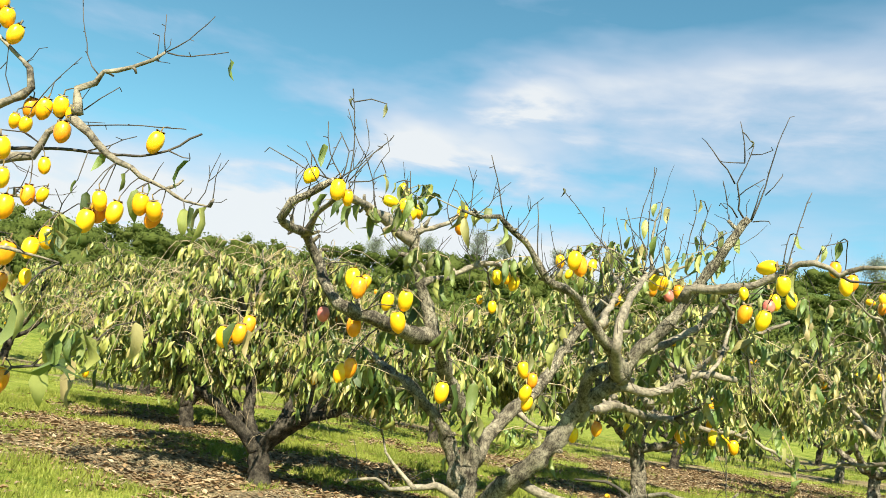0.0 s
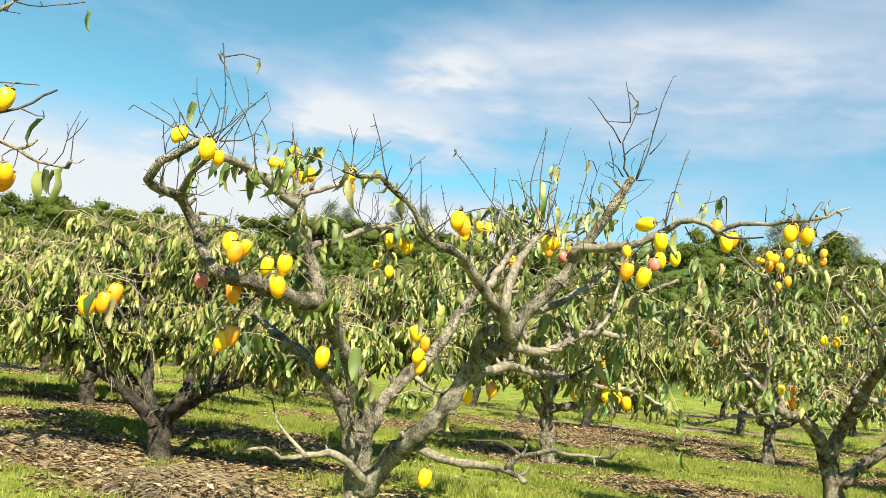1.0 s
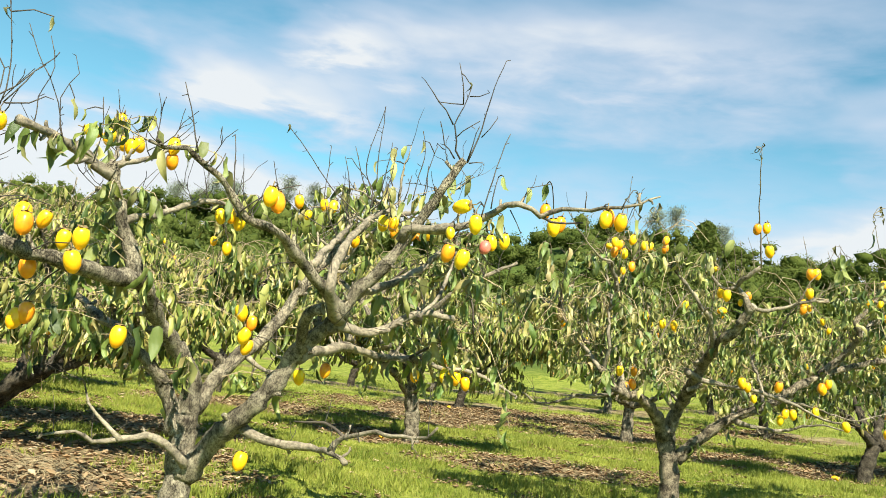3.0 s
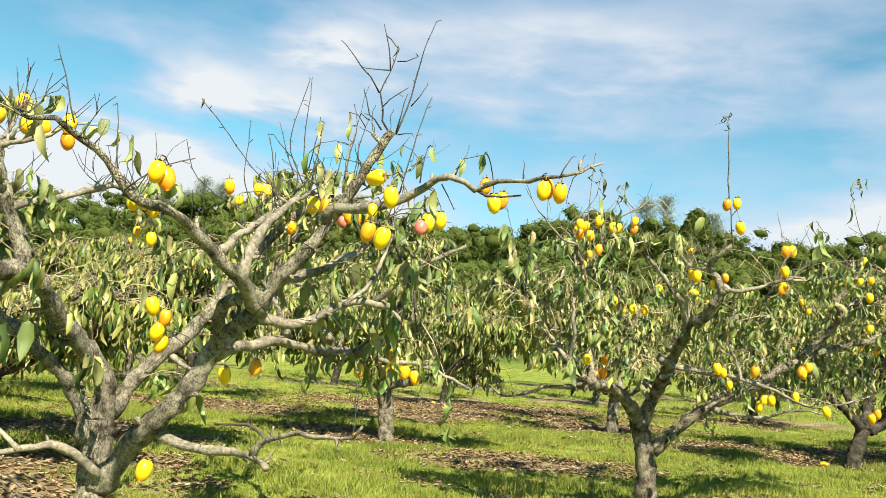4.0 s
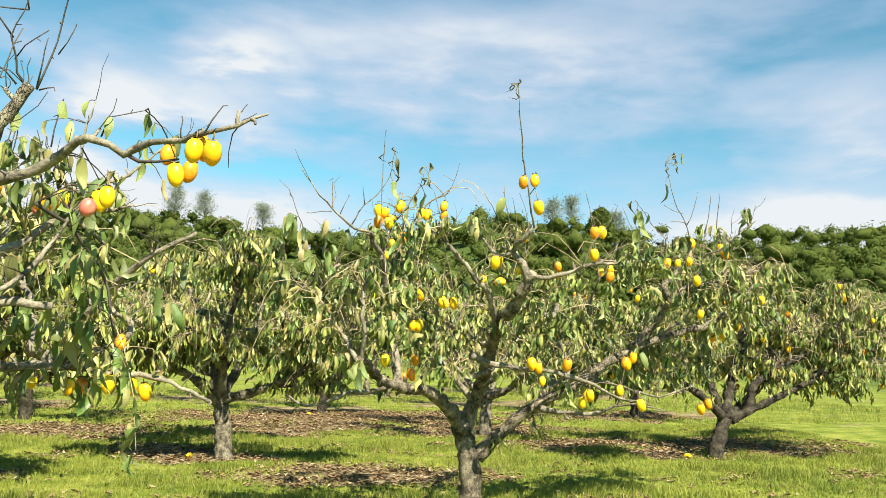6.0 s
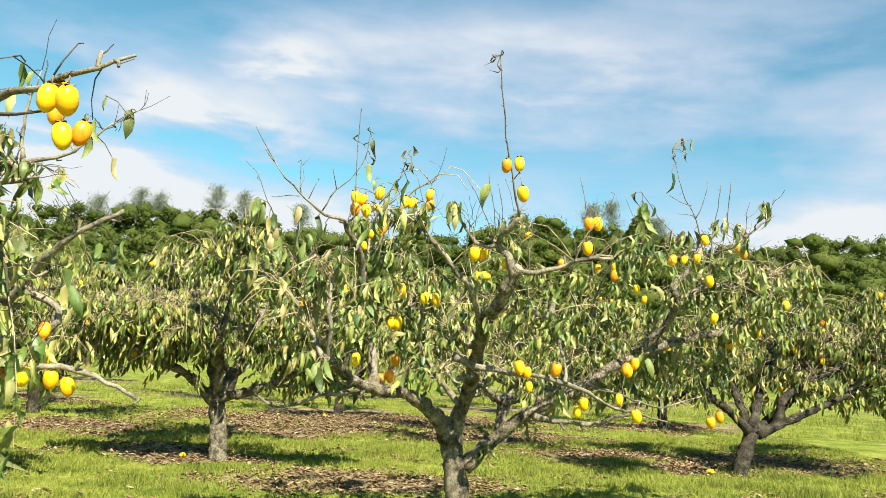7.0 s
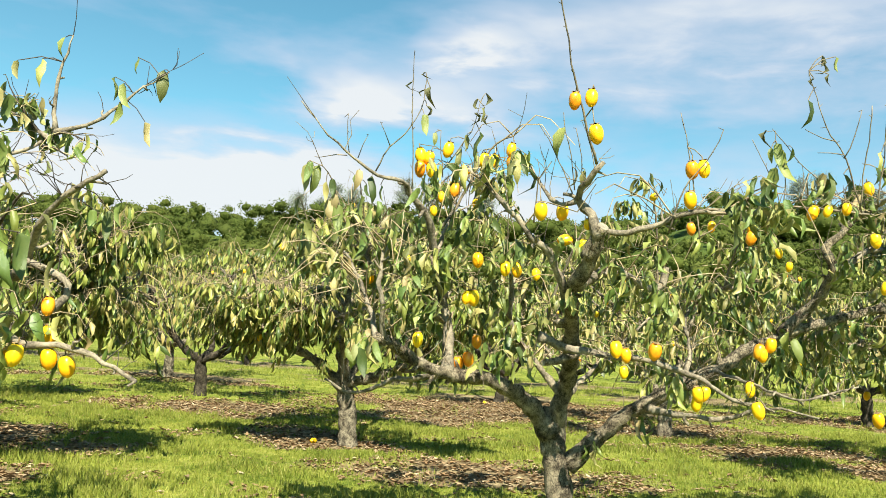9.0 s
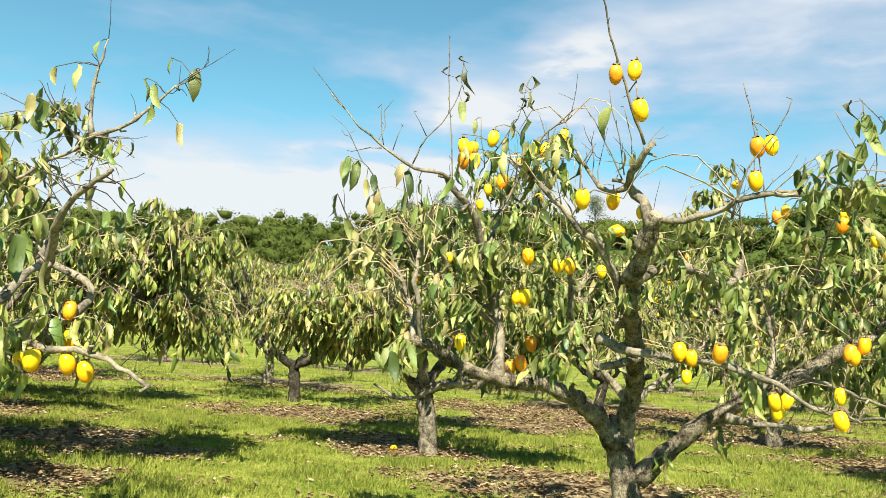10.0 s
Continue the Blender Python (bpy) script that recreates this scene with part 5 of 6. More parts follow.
fruits(B, (6.53, 6.49, 2.41, 2), (6.11, 6.3, 2.13, 0), (5.73, 6.6, 1.97, 1), (5.66, 6.6, 2.05, 1), (6.29, 6.5, 1.87, 0), (6.71, 6.9, 1.7, 2), (6.82, 6.9, 1.72, 0), (6.97, 6.9, 1.81, 0), (7.33, 7, 2.09, 0), (7.57, 7, 2.28, 0))
fruits(B, (4.54, 6.08, 1.37, 0), (4.6, 6.09, 1.34, 0), (4.548, 5.906, 1.252, 1), (4.669, 5.762, 1.374, 2), (4.98, 5.99, 1.16, 0), (5.12, 6.3, 1.15, 0), (5.08, 6.3, 1.09, 0), (5.35, 6.2, 1.2, 0), (5.11, 5.5, 1.13, 0), (5.41, 6.2, 1.4, 0), (5.46, 6.2, 1.46, 0), (5.39, 6.2, 1.42, 2))
fruits(B, (6.09, 6.2, 1.08, 0), (6.23, 6.3, 1.12, 2), (3.087, 6.63, 1.702, 0), (3.33, 6.2, 1.79, 1), (3.75, 6.4, 1.84, 0), (3.7, 6.4, 1.61, 0), (3.74, 6.4, 1.61, 0), (3.92, 6.4, 1.8, 0), (3.98, 6.3, 1.79, 0), (4.213, 7.243, 1.85, 0), (3.43, 6.1, 1.34, 0), (3.74, 6.5, 1.24, 2))
fruits(B, (3.79, 6.6, 1.35, 2), (3.68, 6.5, 1.21, 2))
fruits(C, (-2.02, 2.9, 2.48, 0), (-1.97, 2.9, 2.41, 0), (-2.06, 2.9, 2.55, 0), (-1.89, 3, 2.13, 2), (-1.8, 2.95, 2.12, 0), (-1.73, 2.95, 2.14, 0), (-1.68, 2.95, 2.12, 1), (-1.67, 2.9, 2.02, 2), (-1.29, 2.93, 2.04, 0), (-1.88, 2.9, 2.04, 1), (-1.83, 2.9, 2.03, 1), (-1.71, 2.9, 1.87, 1))
fruits(C, (-1.84, 2.8, 1.9, 0), (-1.81, 2.8, 1.78, 0), (-1.74, 2.75, 1.66, 0), (-1.75, 2.9, 1.74, 2), (-1.69, 2.9, 1.75, 1), (-1.45, 2.9, 1.76, 0), (-1.47, 2.95, 1.72, 2), (-1.38, 2.9, 1.72, 0), (-1.28, 2.9, 1.77, 0), (-1.22, 2.9, 1.75, 0), (-1.24, 2.95, 1.73, 2), (-1.49, 2.9, 1.67, 0))
fruits(C, (-1.57, 2.8, 1.57, 0), (-1.63, 2.8, 1.52, 0), (-1.66, 2.7, 1.48, 2), (-1.72, 2.8, 1.37, 2), (-1.4, 2.4, 1.04, 2), (-1.68, 2.9, 1.41, 1))
# the outer side of this tree's back limbs is thin: its leaves end at a slanting edge
A.places = [p for p in A.places if not (p[1] > 4.7 and 1.35 < p[2] < 2.25 and p[0] > 3.87 - 0.68 * (p[1] - 1.95)) or A.rng.uniform() < 0.07]
A.places = [p for p in A.places if p[1] < 5.3 or p[2] < 2.25 or A.rng.uniform() < 0.6]
A.places = [p for p in A.places if not (4.3 < p[1] < 4.7 and p[0] > 1.8 and p[2] > 1.3)]
near_front = lambda p: p[1]
for hero in (A, B, C):
    finish(hero, 0.132, 300, 0.72, near_front)


# ---- ground ----
SKYLINE = [(-60, 6.0), (-40, 6.2), (-26, 6.4), (-18, 7.6), (-14, 7.2), (-10, 7.8), (-2, 9.2), (2, 8.7), (11, 8.3), (16, 8.8), (21, 10.7), (25, 10.3), (32, 9.1), (38, 9.3), (44, 9.8), (50, 9.2), (62, 8.5), (80, 8.0)]


def skyline(az):
    """How high the wooded hills stand, in degrees, by compass bearing."""
    for (a, e), (b, f) in zip(SKYLINE, SKYLINE[1:]):
        if az <= b:
            return e + (f - e) * max(0.0, az - a) / (b - a)
    return 8.0


def hill_share(d):
    t = min(1.0, max(0.0, (d - 42.0) / 55.0))
    return t * t * (3 - 2 * t)


def height_at(x, y):
    h = 0.045 * max(0.0, x - 3.2) ** 2 / (max(0.0, x - 3.2) + 2.5) if x < 25 else 0.85
    d = math.hypot(x - 2, y - 1)
    if d > 42 and y > -20:
        side = min(1.0, (y + 20) / 40)
        h += side * hill_share(d) * 97 * math.tan(radians(0.86 * skyline(math.degrees(math.atan2(x - 2, y - 1)))))
        h += 0.8 * noise.noise(Vector((x * 0.03, y * 0.03, 5)))
    return h + 0.035 * noise.noise(Vector((x * 0.35, y * 0.35, 0)))


ORCHARD = [(7.1, 13.7), (11.6, 16.3), (-3.8, 11.4), (-0.35, 15.4),
           (5.0, 18.4), (9.6, 20.4), (14.2, 23.0), (-8.2, 8.6), (-6.4, 16.2), (-2.0, 18.7), (2.7, 21.6), (7.3, 24.4), (12.0, 27.2), (18.8, 25.6),
           (-10.8, 13.2), (-6.7, 23.2), (-1.9, 25.6), (-11.4, 19.4)]


# patches of bare soil and dead leaves, some also standing in for tree shadows: middle, half-width and half-depth
LITTER_AND_SHADE = [(-2.4, 7.7, 2.0, 1.3), (-4.3, 9.4, 1.4, 0.9), (-1.1, 6.6, 1.0, 1.1), (5.2, 17.0, 3.4, 1.9), (4.3, 9.8, 1.4, 0.8), (2.2, 11.2, 1.1, 0.8), (10.2, 11.3, 2.0, 1.0), (8.2, 12.4, 1.4, 0.8),
          (0.5, 13.9, 1.6, 0.9), (-1.2, 9.9, 1.2, 0.8), (-0.1, 8.2, 0.7, 0.5), (-3.8, 11.6, 1.7, 1.0), (0.0, 5.2, 1.1, 0.7), (7.3, 14.3, 1.7, 1.0), (4.0, 14.9, 1.6, 0.9), (12.0, 16.9, 2.0, 1.1)]
LITTER_AND_SHADE += [(x, y + 0.7, 2.0, 1.2) for x, y in ORCHARD if y > 17 or x < -5]


def litter_and_shade_at(x, y):
    """How much dead leaf and bare soil covers the ground: most behind and under the trees, partly in place of their
    shadows.
    """
    best = 0.0
    for tx, ty, wide, deep in LITTER_AND_SHADE:
        if abs(x - tx) < 2 * wide and abs(y - ty) < 2 * deep:
            best = max(best, 1.45 - 0.95 * math.hypot((x - tx) / wide, (y - ty) / deep))
    n = noise.fractal(Vector((x * 1.1, y * 1.1, 3)), 0.8, 2.0, 5)
    return best + 0.75 * n - 0.16


def build_ground():
    xs = np.r_[np.linspace(-900, -110, 10), np.linspace(-100, -15, 40), np.linspace(-13, 20, 200), np.linspace(22, 110, 40), np.linspace(130, 900, 10)]
    ys = np.r_[np.linspace(-600, -30, 10), np.linspace(-20, 2, 12), np.linspace(3, 30, 180), np.linspace(31, 130, 60), np.linspace(150, 1500, 15)]
    verts = [(x, y, height_at(x, y)) for y in ys for x in xs]
    w = len(xs)
    faces = [(j * w + i, j * w + i + 1, (j + 1) * w + i + 1, (j + 1) * w + i) for j in range(len(ys) - 1) for i in range(w - 1)]
    mat = bpy.data.materials.new("orchard_ground")
    mat.use_nodes = True
    tree, add = nodes_of(mat)
    where = add("ShaderNodeTexCoord").outputs["Object"]
    fine = add("ShaderNodeTexNoise", {"Vector": where, "Scale": 28.0, "Detail": 6.0, "Roughness": 0.7})
    mid = add("ShaderNodeTexNoise", {"Vector": where, "Scale": 2.2, "Detail": 4.0, "Roughness": 0.6})
    both = add("ShaderNodeMath", {0: fine.outputs["Fac"], 1: mid.outputs["Fac"]}, operation="ADD")
    both = add("ShaderNodeMath", {0: both.outputs[0], 1: 0.5}, operation="MULTIPLY")
    grass = ramp(add, both.outputs[0], (0.38, (0.052, 0.078, 0.0105)), (0.5, (0.155, 0.186, 0.025)), (0.62, (0.29, 0.275, 0.07)))
    soil = ramp(add, both.outputs[0], (0.36, (0.05, 0.034, 0.02)), (0.5, (0.18, 0.128, 0.074)), (0.66, (0.4, 0.32, 0.19)))
    bare = add("ShaderNodeAttribute")
    bare.attribute_name = "bare"
    edge = add("ShaderNodeMath", {0: fine.outputs["Fac"], 1: -0.5}, operation="ADD")
    edge = add("ShaderNodeMath", {0: edge.outputs[0], 1: bare.outputs["Fac"]}, operation="ADD")
    share = ramp(add, edge.outputs[0], (0.1, (0.0,)), (0.55, (0.95,)))
    colour = add("ShaderNodeMix", {"Factor": share, 6: grass, 7: soil}, data_type="RGBA")
    wooded = add("ShaderNodeAttribute")
    wooded.attribute_name = "wooded"
    floor = ramp(add, both.outputs[0], (0.35, (0.0344, 0.0559, 0.012)), (0.65, (0.0774, 0.107, 0.0241)))
    colour = add("ShaderNodeMix", {"Factor": wooded.outputs["Fac"], 6: colour.outputs[2], 7: floor}, data_type="RGBA")
    relief = add("ShaderNodeBump", {"Height": both.outputs[0], "Strength": 0.8, "Distance": 0.05})
    surf = add("ShaderNodeBsdfPrincipled", {"Base Color": colour.outputs[2], "Roughness": 0.95, "Normal": relief.outputs[0], "Specular IOR Level": 0.1})
    out = tree.nodes.new("ShaderNodeOutputMaterial")
    tree.links.new(surf.outputs[0], out.inputs[0])
    me = mesh_of("ground", verts, faces, mat)
    attr = me.attributes.new("bare", "FLOAT", "POINT")
    attr.data.foreach_set("value", [max(0.0, min(1.0, litter_and_shade_at(x, y))) if y < 45 else 0.0 for y in ys for x in xs])
    attr = me.attributes.new("wooded", "FLOAT", "POINT")
    attr.data.foreach_set("value", [min(1.0, max(0.0, (math.hypot(x - 2, y - 1) - 42) / 6)) if y > 0 else 0.0 for y in ys for x in xs])
    return tagged(new("ground", me), "grassy orchard floor with brown leaf litter under the trees", "ground", kind="structure")


build_ground()
GRASS = material("grass_blade", (0.068, 0.102, 0.012), (0.335, 0.345, 0.064), 2.2, 0.6, 0.0, 0.7, 0.28, 0.45, [(0.074, 0.112, 0.012), (0.185, 0.232, 0.026), (0.275, 0.283, 0.047), (0.36, 0.315, 0.11)], 0.2)
DEAD = material("dead_leaf", (0.10, 0.062, 0.034), (0.36, 0.25, 0.14), 30, 0.85, 0.3, 4, 0.1, 0.75, [(0.045, 0.029, 0.017), (0.15, 0.09, 0.046), (0.28, 0.175, 0.09), (0.10, 0.063, 0.035), (0.5, 0.39, 0.26), (0.22, 0.135, 0.07), (0.36, 0.25, 0.15)], 0.2)


def build_grass(x0, x1, y0, y1, count, tall, seed, name="grass"):
    rng = np.random.default_rng(seed)
    verts, faces = [], []
    for _ in range(count):
        x, y = rng.uniform(x0, x1), rng.uniform(y0, y1)
        if litter_and_shade_at(x, y) > rng.uniform(0.05, 0.7):
            continue
        t = 0.55 + 1.5 * max(0.0, noise.noise(Vector((x * 1.3, y * 1.3, 11))) + 0.2)
        z = height_at(x, y) - 0.005
        for _ in range(3):
            h, a = tall * t * rng.uniform(0.5, 1.3), rng.uniform(0, 6.28)
            dx, dy, w = math.cos(a), math.sin(a), rng.uniform(0.004, 0.008)
            px, py = x + rng.normal(0, 0.02), y + rng.normal(0, 0.02)
            lx, ly = rng.normal(0, 0.35) * h, rng.normal(0, 0.35) * h
            o = len(verts)
            verts += [(px - dx * w, py - dy * w, z), (px + dx * w, py + dy * w, z), (px + lx, py + ly, z + h)]
            faces.append((o, o + 1, o + 2))
    return tagged(new(name, mesh_of(name, verts, faces, GRASS, smooth=False)), "short bright green grass with dry yellow blades", "grass", kind="stuff")


def build_litter(count, seed):
    """Curled dead leaves lying at all angles on the bare patches, and a few out in the grass."""
    rng = np.random.default_rng(seed)
    verts, faces = [], []
    for _ in range(count):
        x, y = rng.uniform(-7, 13), rng.uniform(4.5, 19)
        if litter_and_shade_at(x, y) < rng.uniform(0.0, 0.6) - 0.08:
            continue
        s, a = rng.uniform(0.02, 0.05), rng.uniform(0, 6.28)
        c, d, z = math.cos(a) * s, math.sin(a) * s, height_at(x, y) + 0.01
        up, tilt, w = rng.uniform(0.1, 0.7) * s, rng.normal(0, 0.35) * s, rng.uniform(0.4, 0.6)
        o = len(verts)
        verts += [(x - c, y - d, z + abs(tilt)), (x + d * w, y - c * w, z + up), (x + c, y + d, z + 0.3 * up), (x - d * w, y + c * w, z + up * 0.8), (x + c * 0.1, y + d * 0.1, z)]
        faces += [(o, o + 1, o + 4), (o + 1, o + 2, o + 4), (o + 2, o + 3, o + 4), (o + 3, o, o + 4)]
    return tagged(new("leaf_litter", mesh_of("leaf_litter", verts, faces, DEAD)), "dry brown fallen leaves on the soil", "leaf litter", kind="stuff")


build_grass(-7, 13, 5.0, 14.5, 110000, 0.06, 5)
build_grass(-14, 20, 14.5, 27, 36000, 0.085, 6)
build_grass(-8, 13, -3.0, 5.0, 6000, 0.06, 8)
build_litter(90000, 7)


def build_straw_heap(x, y, wide, deep, tall, seed):
    """A low heap of raked dry grass: bent straws laid across one another over a mound of dead leaves."""
    rng = np.random.default_rng(seed)
    heap = tagged(new("straw_heap"), "low heap of raked dry grass and dead leaves beside a tree", "straw heap")
    heap.location = (x, y, height_at(x, y))
    rise = lambda u, v: tall * max(0.0, 1 - (u / wide) ** 2 - (v / deep) ** 2) * (1 + 0.35 * noise.noise(Vector((u * 4, v * 4, seed))))
    n = 26
    grid = [(wide * (2 * i / n - 1), deep * (2 * j / n - 1)) for j in range(n + 1) for i in range(n + 1)]
    faces = [(j * (n + 1) + i, j * (n + 1) + i + 1, (j + 1) * (n + 1) + i + 1, (j + 1) * (n + 1) + i) for j in range(n) for i in range(n)]
    part("mound", mesh_of("mound", [(u, v, rise(u, v) - 0.03) for u, v in grid], faces, HEAP), heap, "brown rotting leaves")
    straw = ([], [])
    for _ in range(700):
        u, v = rng.normal(0, 0.42) * wide, rng.normal(0, 0.42) * deep
        a, half = rng.uniform(0, 6.28), rng.uniform(0.05, 0.16)
        c, d = math.cos(a) * half, math.sin(a) * half
        lift = rng.uniform(0.0, 0.05)
        tube(straw, [(u - c, v - d, rise(u - c, v - d) + 0.3 * lift), (u, v, rise(u, v) + lift), (u + c, v + d, rise(u + c, v + d) + rng.uniform(-0.01, 0.03))], 0.0026, 0.0014, 3, 0.2, 0.0, rng, False)
    part("straw", mesh_of("straw", *straw, STRAW), heap, "pale dry grass stems", "stuff")
    verts, faces = [], []
    for _ in range(900):
        u, v, a, h = rng.normal(0, 0.45) * wide, rng.normal(0, 0.45) * deep, rng.uniform(0, 6.28), rng.uniform(0.02, 0.05)
        c, d, z, up = math.cos(a) * h, math.sin(a) * h, rise(u, v) + 0.004, rng.uniform(0.0, 0.8) * h
        o = len(verts)
        verts += [(u - c, v - d, z + up), (u + d * 0.5, v - c * 0.5, z + 0.6 * up), (u + c, v + d, z + 0.2 * up), (u - d * 0.5, v + c * 0.5, z + up), (u, v, z)]
        faces += [(o, o + 1, o + 4), (o + 1, o + 2, o + 4), (o + 2, o + 3, o + 4), (o + 3, o, o + 4)]
    part("dead_leaves", mesh_of("dead_leaves", verts, faces, DEAD), heap, "curled brown leaves", "stuff")


HEAP = material("rotting_leaves", (0.03, 0.02, 0.012), (0.19, 0.13, 0.075), 45, 0.95, 0.9, 6)
STRAW = material("dry_straw", (0.1, 0.072, 0.04), (0.36, 0.28, 0.16), 20, 0.8, 0.1, 3)
build_straw_heap(-1.1, 6.15, 0.75, 0.6, 0.16, 21)
build_straw_heap(-2.9, 7.5, 0.9, 0.6, 0.09, 22)

# ---- the other orchard trees ----
# main arms of three trees that stand near the path, from the foot of each
ARMS_LOW = [
    [(0.05, 0, -0.18), (0, 0, 0.12), (-0.05, 0, 0.38)],
    [(-0.04, 0, 0.35), (0.15, -0.12, 0.56), (0.41, -0.22, 0.71), (0.67, -0.27, 0.79), (0.91, -0.32, 0.98), (1.14, -0.42, 1.26)],
    [(-0.05, 0, 0.35), (-0.22, 0.08, 0.62), (-0.28, 0.18, 0.88), (-0.45, 0.28, 1.25), (-0.5, 0.38, 1.7)],
    [(-0.06, 0, 0.34), (-0.29, -0.12, 0.54), (-0.52, -0.22, 0.73), (-0.71, -0.32, 0.84), (-0.93, -0.52, 1.16)],
    [(-0.04, 0, 0.35), (0.09, 0.28, 0.64), (0.06, 0.78, 1.15), (-0.05, 1.18, 1.64)],
    [(-0.04, 0, 0.33), (-0.44, 0.38, 0.63), (-1.01, 0.88, 1.02), (-1.48, 1.28, 1.47)],
    [(-0.04, 0, 0.35), (0.62, 0.13, 0.9), (1.32, 0.38, 1.2), (2.05, 0.63, 1.42)],
    [(-0.04, 0, 0.35), (0.67, 0.63, 0.95), (1.4, 1.28, 1.3), (1.98, 1.66, 1.55)],
]
ARMS_PALE = [
    [(0.02, 0, -0.18), (-0.01, 0, 0.27), (-0.09, 0, 0.74)],
    [(-0.11, 0, 0.68), (-0.35, -0.15, 0.9), (-0.51, -0.25, 1.02), (-0.73, -0.35, 1.13), (-1.08, -0.55, 1.6)],
    [(-0.07, 0, 0.73), (0.2, -0.15, 0.8), (0.5, -0.35, 0.93), (0.79, -0.55, 1.11), (1.06, -0.75, 1.51)],
    [(-0.09, 0, 0.74), (-0.21, 0.25, 1.16), (-0.46, 0.65, 1.7), (-0.59, 0.95, 2.13)],
    [(-0.08, 0, 0.75), (0.15, 0.45, 1.18), (0.37, 0.95, 1.77), (0.41, 1.25, 2.25)],
    [(-0.09, 0, 0.74), (-0.1, -0.25, 1.24), (-0.08, -0.45, 1.69), (0.01, -0.65, 2.06)],
]
ARMS_RIGHT = [
    [(-0.06, 0, -0.11), (0.03, 0, 0.24), (0.14, 0, 0.56)],
    [(0.11, 0, 0.56), (-0.19, -0.1, 0.76), (-0.58, -0.2, 0.96), (-1.03, -0.3, 1.17), (-1.55, -0.4, 1.34)],
    [(0.23, 0, 0.54), (0.48, -0.05, 0.69), (0.54, -0.1, 1.02), (0.87, -0.1, 1.25), (1.39, -0.2, 1.54), (1.91, -0.2, 1.95)],
    [(0.14, 0, 0.6), (0.39, 0.2, 1.03), (0.66, 0.4, 1.48), (1.07, 0.6, 2.13)],
    [(0.14, 0, 0.56), (0.22, 0.5, 1.07), (0.31, 0.9, 1.68), (0.4, 1.2, 2.26)],
    [(0.19, 0, 0.57), (1.26, 0.6, 1.05), (2.34, 1, 1.75), (3.54, 1.2, 2.44)],
    [(0.23, 0, 0.54), (0.9, -0.2, 0.9), (1.7, -0.3, 1.3), (2.3, -0.4, 1.7)],
]
KINDS = [
    orchard_tree(101, "leafy persimmon tree with low dark arms and a dense drooping crown", 4, 2.3, 1.15, ARMS_LOW, DARK_SHADED_BARK),
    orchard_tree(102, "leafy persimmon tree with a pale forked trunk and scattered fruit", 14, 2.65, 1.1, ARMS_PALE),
    orchard_tree(103, "persimmon tree with a short dark trunk and much yellow fruit", 70, 2.75, 0.95, ARMS_RIGHT, DARK_SHADED_BARK),
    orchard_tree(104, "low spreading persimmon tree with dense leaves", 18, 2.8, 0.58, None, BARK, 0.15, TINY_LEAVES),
    orchard_tree(105, "spreading persimmon tree with yellow-green leaves and fruit", 28, 2.8, 0.54, None, DARK_SHADED_BARK, 0.15, TINY_LEAVES),
]
ORCHARD = [(-1.72, 7.62), (2.63, 10.95), (9.2, 10.2)] + ORCHARD
_r = random.Random(4)
_used = set()
for i, (x, y) in enumerate(ORCHARD):
    k = i if i < 3 else _r.randrange(3) if math.hypot(x - 2, y) < 14.5 else _r.randrange(3, 5)
    m = pose(x, y, height_at(x, y), 0, 0, 0 if i < 3 else _r.uniform(0, 360))
    if k not in _used:
        KINDS[k].matrix_basis = m
        _used.add(k)
    else:
        copy_thing(KINDS[k], m)

# ---- fallen fruit and a stake ----
def fallen_fruit(x, y, turn):
    ob = tagged(new("fallen_persimmon", FRUITS[0]), "yellow persimmon fallen on the orchard floor", "fruit", "fallen persimmons")
    ob.matrix_basis = pose(x, y, height_at(x, y) + 0.03, 85, 10, turn)
    part("calyx", CALYX_MESH, ob, "dry brown calyx")


fallen_fruit(8.82, 10.23, 0)
fallen_fruit(8.90, 10.37, 70)
fallen_fruit(2.26, 11.04, 140)
fallen_fruit(4.67, 18.04, 210)

# ---- hills and woods ----
WOOD_TONES = [(0.07, 0.102, 0.022), (0.1, 0.135, 0.03), (0.135, 0.16, 0.04), (0.15, 0.162, 0.05), (0.085, 0.115, 0.026)]
WOOD = material("far_foliage", (0.07, 0.102, 0.022), (0.16, 0.185, 0.042), 0.25, 0.9, 0.0, 0.06, 0.5, 0.35, WOOD_TONES, 0.1)


BALL = bmesh.new()
bmesh.ops.create_icosphere(BALL, subdivisions=1, radius=1.0)
BALL_V, BALL_F = [np.array(v.co) for v in BALL.verts], [tuple(v.index for v in f.verts) for f in BALL.faces]


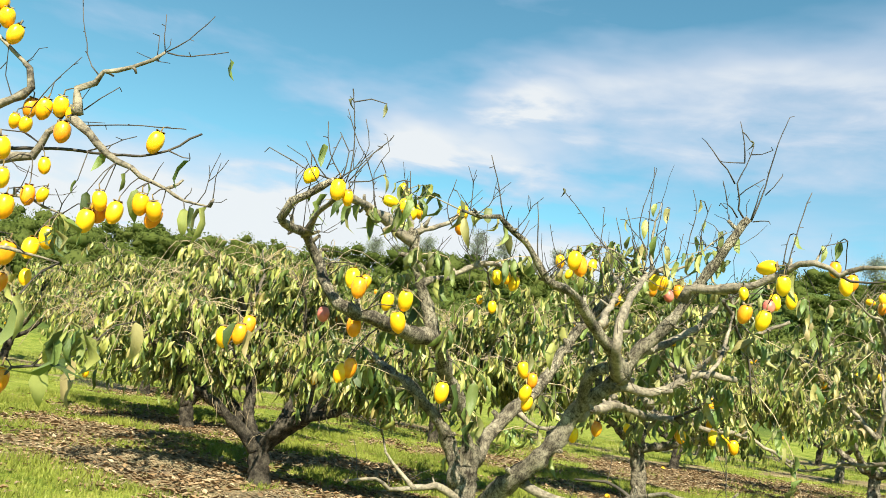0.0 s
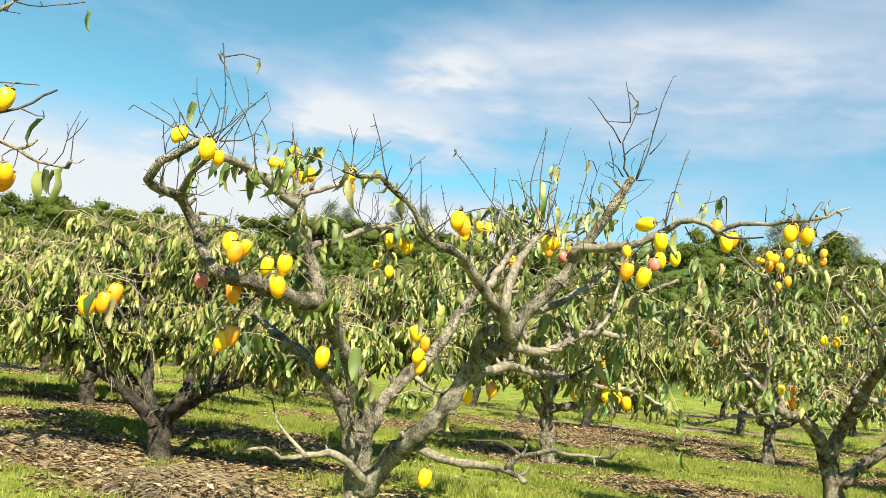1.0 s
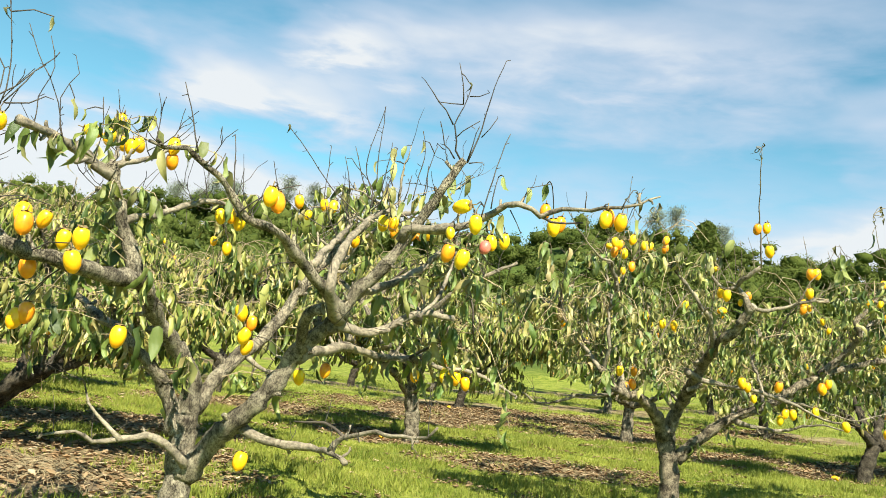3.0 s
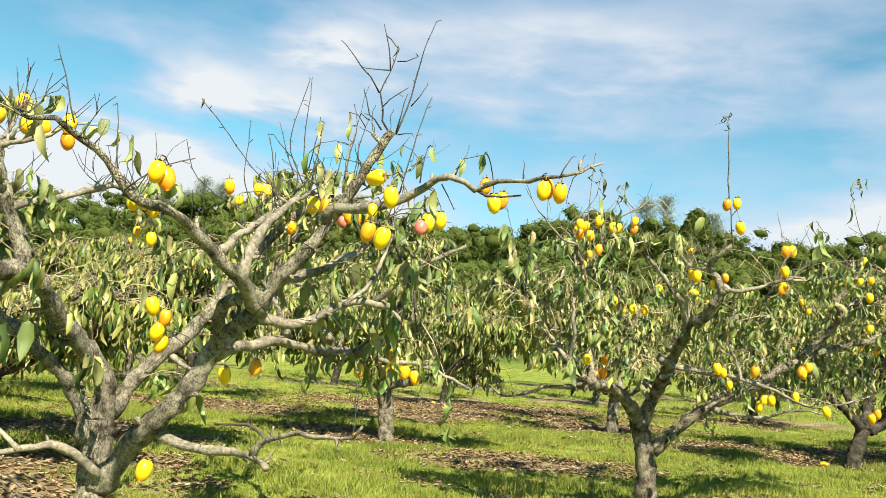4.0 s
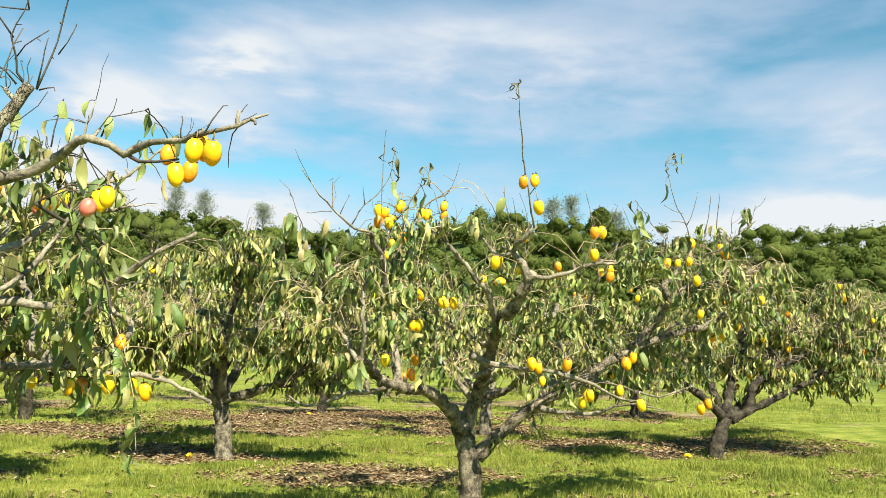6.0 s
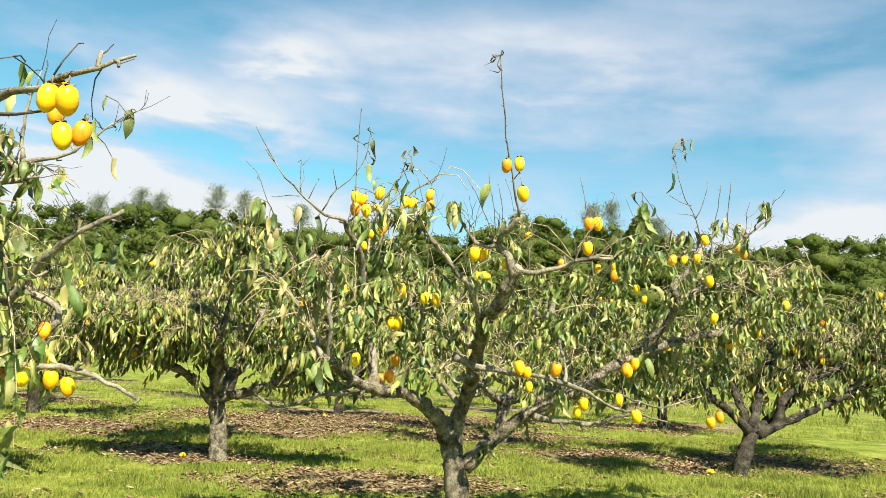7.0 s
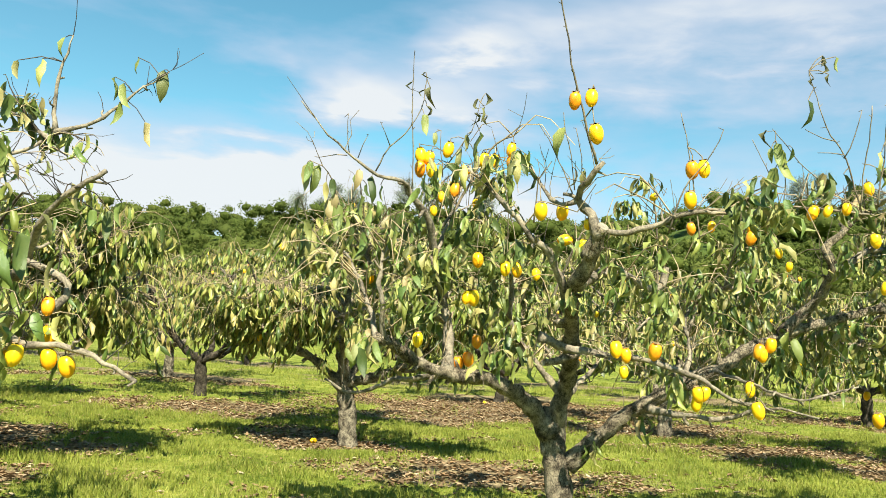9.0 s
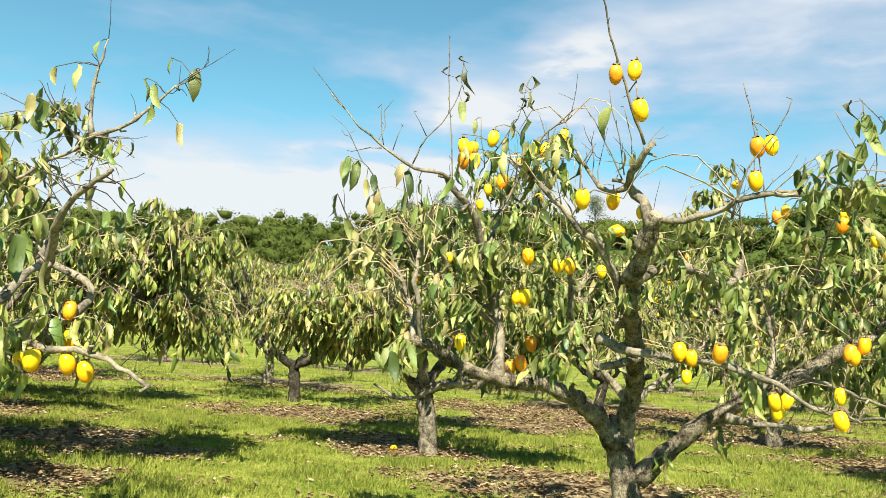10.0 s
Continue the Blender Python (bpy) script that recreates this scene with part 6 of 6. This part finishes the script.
def clump_crown(verts, faces, rng, base, wide, tall, pieces, piece):
    """A crown of uneven lobes round a centre, covered with small leaf clumps that face outwards."""
    lobes = [(np.array(base) + np.array([rng.normal(0, 0.36) * wide, rng.normal(0, 0.36) * wide, rng.uniform(0.2, 0.9) * tall]), rng.uniform(0.16, 0.38) * wide) for _ in range(20)]
    for c, r in lobes:
        o = len(verts)
        verts.extend(c + v * np.array([r, r, r * 0.75]) * (0.62 + 0.6 * noise.noise(Vector(c + v * r) * 2.0)) for v in BALL_V)
        faces.extend(tuple(o + k for k in f) for f in BALL_F)
    for _ in range(pieces):
        c, r = lobes[int(rng.integers(0, 20))]
        d = rng.normal(0, 1, 3)
        d[1] = -abs(d[1]) if rng.uniform() < 0.6 else d[1]
        d /= np.linalg.norm(d)
        p = c + d * r * (0.62 + 0.55 * rng.beta(1.3, 1.7)) * np.array([1, 1, 0.75])
        n = d + rng.normal(0, 0.6, 3)
        a = np.cross(n, rng.normal(0, 1, 3))
        a *= piece * rng.uniform(0.6, 1.5) / (np.linalg.norm(a) + 1e-9)
        b = np.cross(n, a) * rng.uniform(0.5, 1.0) / (np.linalg.norm(n) + 1e-9)
        o = len(verts)
        verts += [p - a, p + b, p + a]
        faces.append((o, o + 1, o + 2))


def build_woods():
    rng = np.random.default_rng(77)
    verts, faces = [], []
    for dist, share in [(58, 0.58), (68, 0.72), (80, 0.86), (94, 0.99)]:
        n = int(dist * 2.0 / 3.0)
        for k in range(n):
            az = -0.75 + 2.0 * (k + rng.uniform(0, 1)) / n
            d = dist + rng.uniform(-4, 4)
            x, y = 2 + d * math.sin(az), 1 + d * math.cos(az)
            top = 1.4 + d * math.tan(radians(skyline(math.degrees(az)) * share + rng.normal(0, 0.22)))
            ground = height_at(x, y) - 0.4
            clump_crown(verts, faces, rng, (x, y, ground), rng.uniform(2.8, 4.6), 1.08 * max(2.2, top - ground), 1600, 0.14)
    return tagged(new("far_woods", mesh_of("far_woods", verts, faces, WOOD)), "dense green woodland covering the hillside behind the orchard", "woods", kind="stuff")


build_woods()
# foliage colour lightened so that these far trees look hazy
HAZY_GREY_LEAF = material("far_hazy_foliage", (0.16, 0.185, 0.125), (0.28, 0.31, 0.23), 2, 0.9, 0.0, 0.5, 0.35)
GREY_TWIG = material("far_bare_twig", (0.081, 0.081, 0.0585), (0.162, 0.158, 0.117), 5, 0.9, 0.1, 1)


def bare_tree(az, el, dist, seed, spread):
    """A slender far tree, nearly leafless, standing out above the woods."""
    rng = np.random.default_rng(seed)
    x, y = 2 + dist * math.sin(radians(az)), 1 + dist * math.cos(radians(az))
    z = height_at(x, y)
    tall = 1.4 + dist * math.tan(radians(el)) - z
    root = tagged(new("bare_tree"), "slender grey half-bare tree rising above the woods", "tree", "half-bare trees on the hill")
    root.location = (x, y, z)
    trunk = ([], [])
    tube(trunk, [(0, 0, -0.3), (0.1, 0, tall * 0.5), (0, 0.1, tall * 0.9)], 0.13, 0.04, 6, 0.8, 0.1, rng)
    part("trunk", mesh_of("trunk", *trunk, GREY_TWIG), root)
    crown = ([], [])
    for _ in range(46):
        h = tall * rng.uniform(0.5, 0.95)
        a = rng.uniform(0, 6.28)
        r = spread * rng.uniform(0.25, 0.6) * (1.25 - h / tall)
        p0 = np.array([0, 0, h])
        p1 = p0 + np.array([math.cos(a) * r, math.sin(a) * r, rng.uniform(0.1, 0.9)])
        tube(crown, [p0, (p0 + p1) / 2 + rng.normal(0, 0.1, 3), p1], 0.03, 0.012, 3, 0.7, 0.1, rng, False)
        for _ in range(5):
            q = p0 + (p1 - p0) * rng.uniform(0.4, 1)
            tube(crown, [q, q + np.array([rng.normal(0, 0.3), rng.normal(0, 0.3), rng.uniform(0.1, 0.5)])], 0.015, 0.008, 3, 0.5, 0.1, rng, False)
    part("crown", mesh_of("crown", *crown, GREY_TWIG), root, "fine grey bare branches", "stuff")
    v, f = [], []
    for _ in range(26):
        h = rng.uniform(0.55, 1.0)
        a, r = rng.uniform(0, 6.28), spread * rng.uniform(0.05, 0.5) * (1.3 - h)
        c = np.array([math.cos(a) * r, math.sin(a) * r, tall * h])
        for p in c + rng.normal(0, 1, (110, 3)) * np.array([0.42, 0.42, 0.26]):
            b, e = rng.normal(0, 0.045, 3), rng.normal(0, 0.045, 3)
            o = len(v)
            v += [p - b, p + e, p + b]
            f.append((o, o + 1, o + 2))
    part("foliage", mesh_of("foliage", v, f, HAZY_GREY_LEAF), root, "thin grey-green foliage paled as by haze", "stuff")


for i, (az, el, dist, spread) in enumerate([(-9.3, 8.9, 92, 3.0), (-7.7, 8.6, 92, 2.4), (-6.7, 9.8, 93, 3.2), (-5.5, 9.7, 92, 3.2), (-1.8, 10.7, 92, 3.8), (0.2, 10.5, 93, 3.6), (25.2, 11.7, 92, 3.6), (26.6, 12.0, 93, 3.8), (29.8, 10.8, 92, 3.4), (4.2, 10.0, 92, 3.0)]):
    bare_tree(az, el, dist, 300 + i, spread)


def pine_tree(az, el, dist, seed):
    rng = np.random.default_rng(seed)
    x, y = 2 + dist * math.sin(radians(az)), 1 + dist * math.cos(radians(az))
    z = height_at(x, y)
    tall = 1.4 + dist * math.tan(radians(el)) - z
    root = tagged(new("pine_tree"), "dark green rounded conifer above the woods", "tree")
    root.location = (x, y, z)
    trunk = ([], [])
    tube(trunk, [(0, 0, -0.3), (0.1, 0, tall * 0.5), (0, 0.1, tall * 0.92)], 0.25, 0.06, 6, 0.8, 0.1, rng)
    part("trunk", mesh_of("trunk", *trunk, GREY_TWIG), root)
    v, f = [], []
    for _ in range(1500):
        h = rng.uniform(0.3, 1.0)
        r = 2.3 * math.sqrt(max(0.0, 1.02 - h)) * rng.uniform(0.5, 1.1)
        a = rng.uniform(0, 6.28)
        p = np.array([math.cos(a) * r, math.sin(a) * r, tall * h + rng.normal(0, 0.2)])
        b, c = rng.normal(0, 0.2, 3), rng.normal(0, 0.2, 3)
        o = len(v)
        v += [p - b, p + c, p + b]
        f.append((o, o + 1, o + 2))
    part("crown", mesh_of("crown", v, f, WOOD), root, "dark needled crown", "stuff")


pine_tree(28.7, 11.0, 90, 51)
pine_tree(-24.5, 6.9, 88, 52)
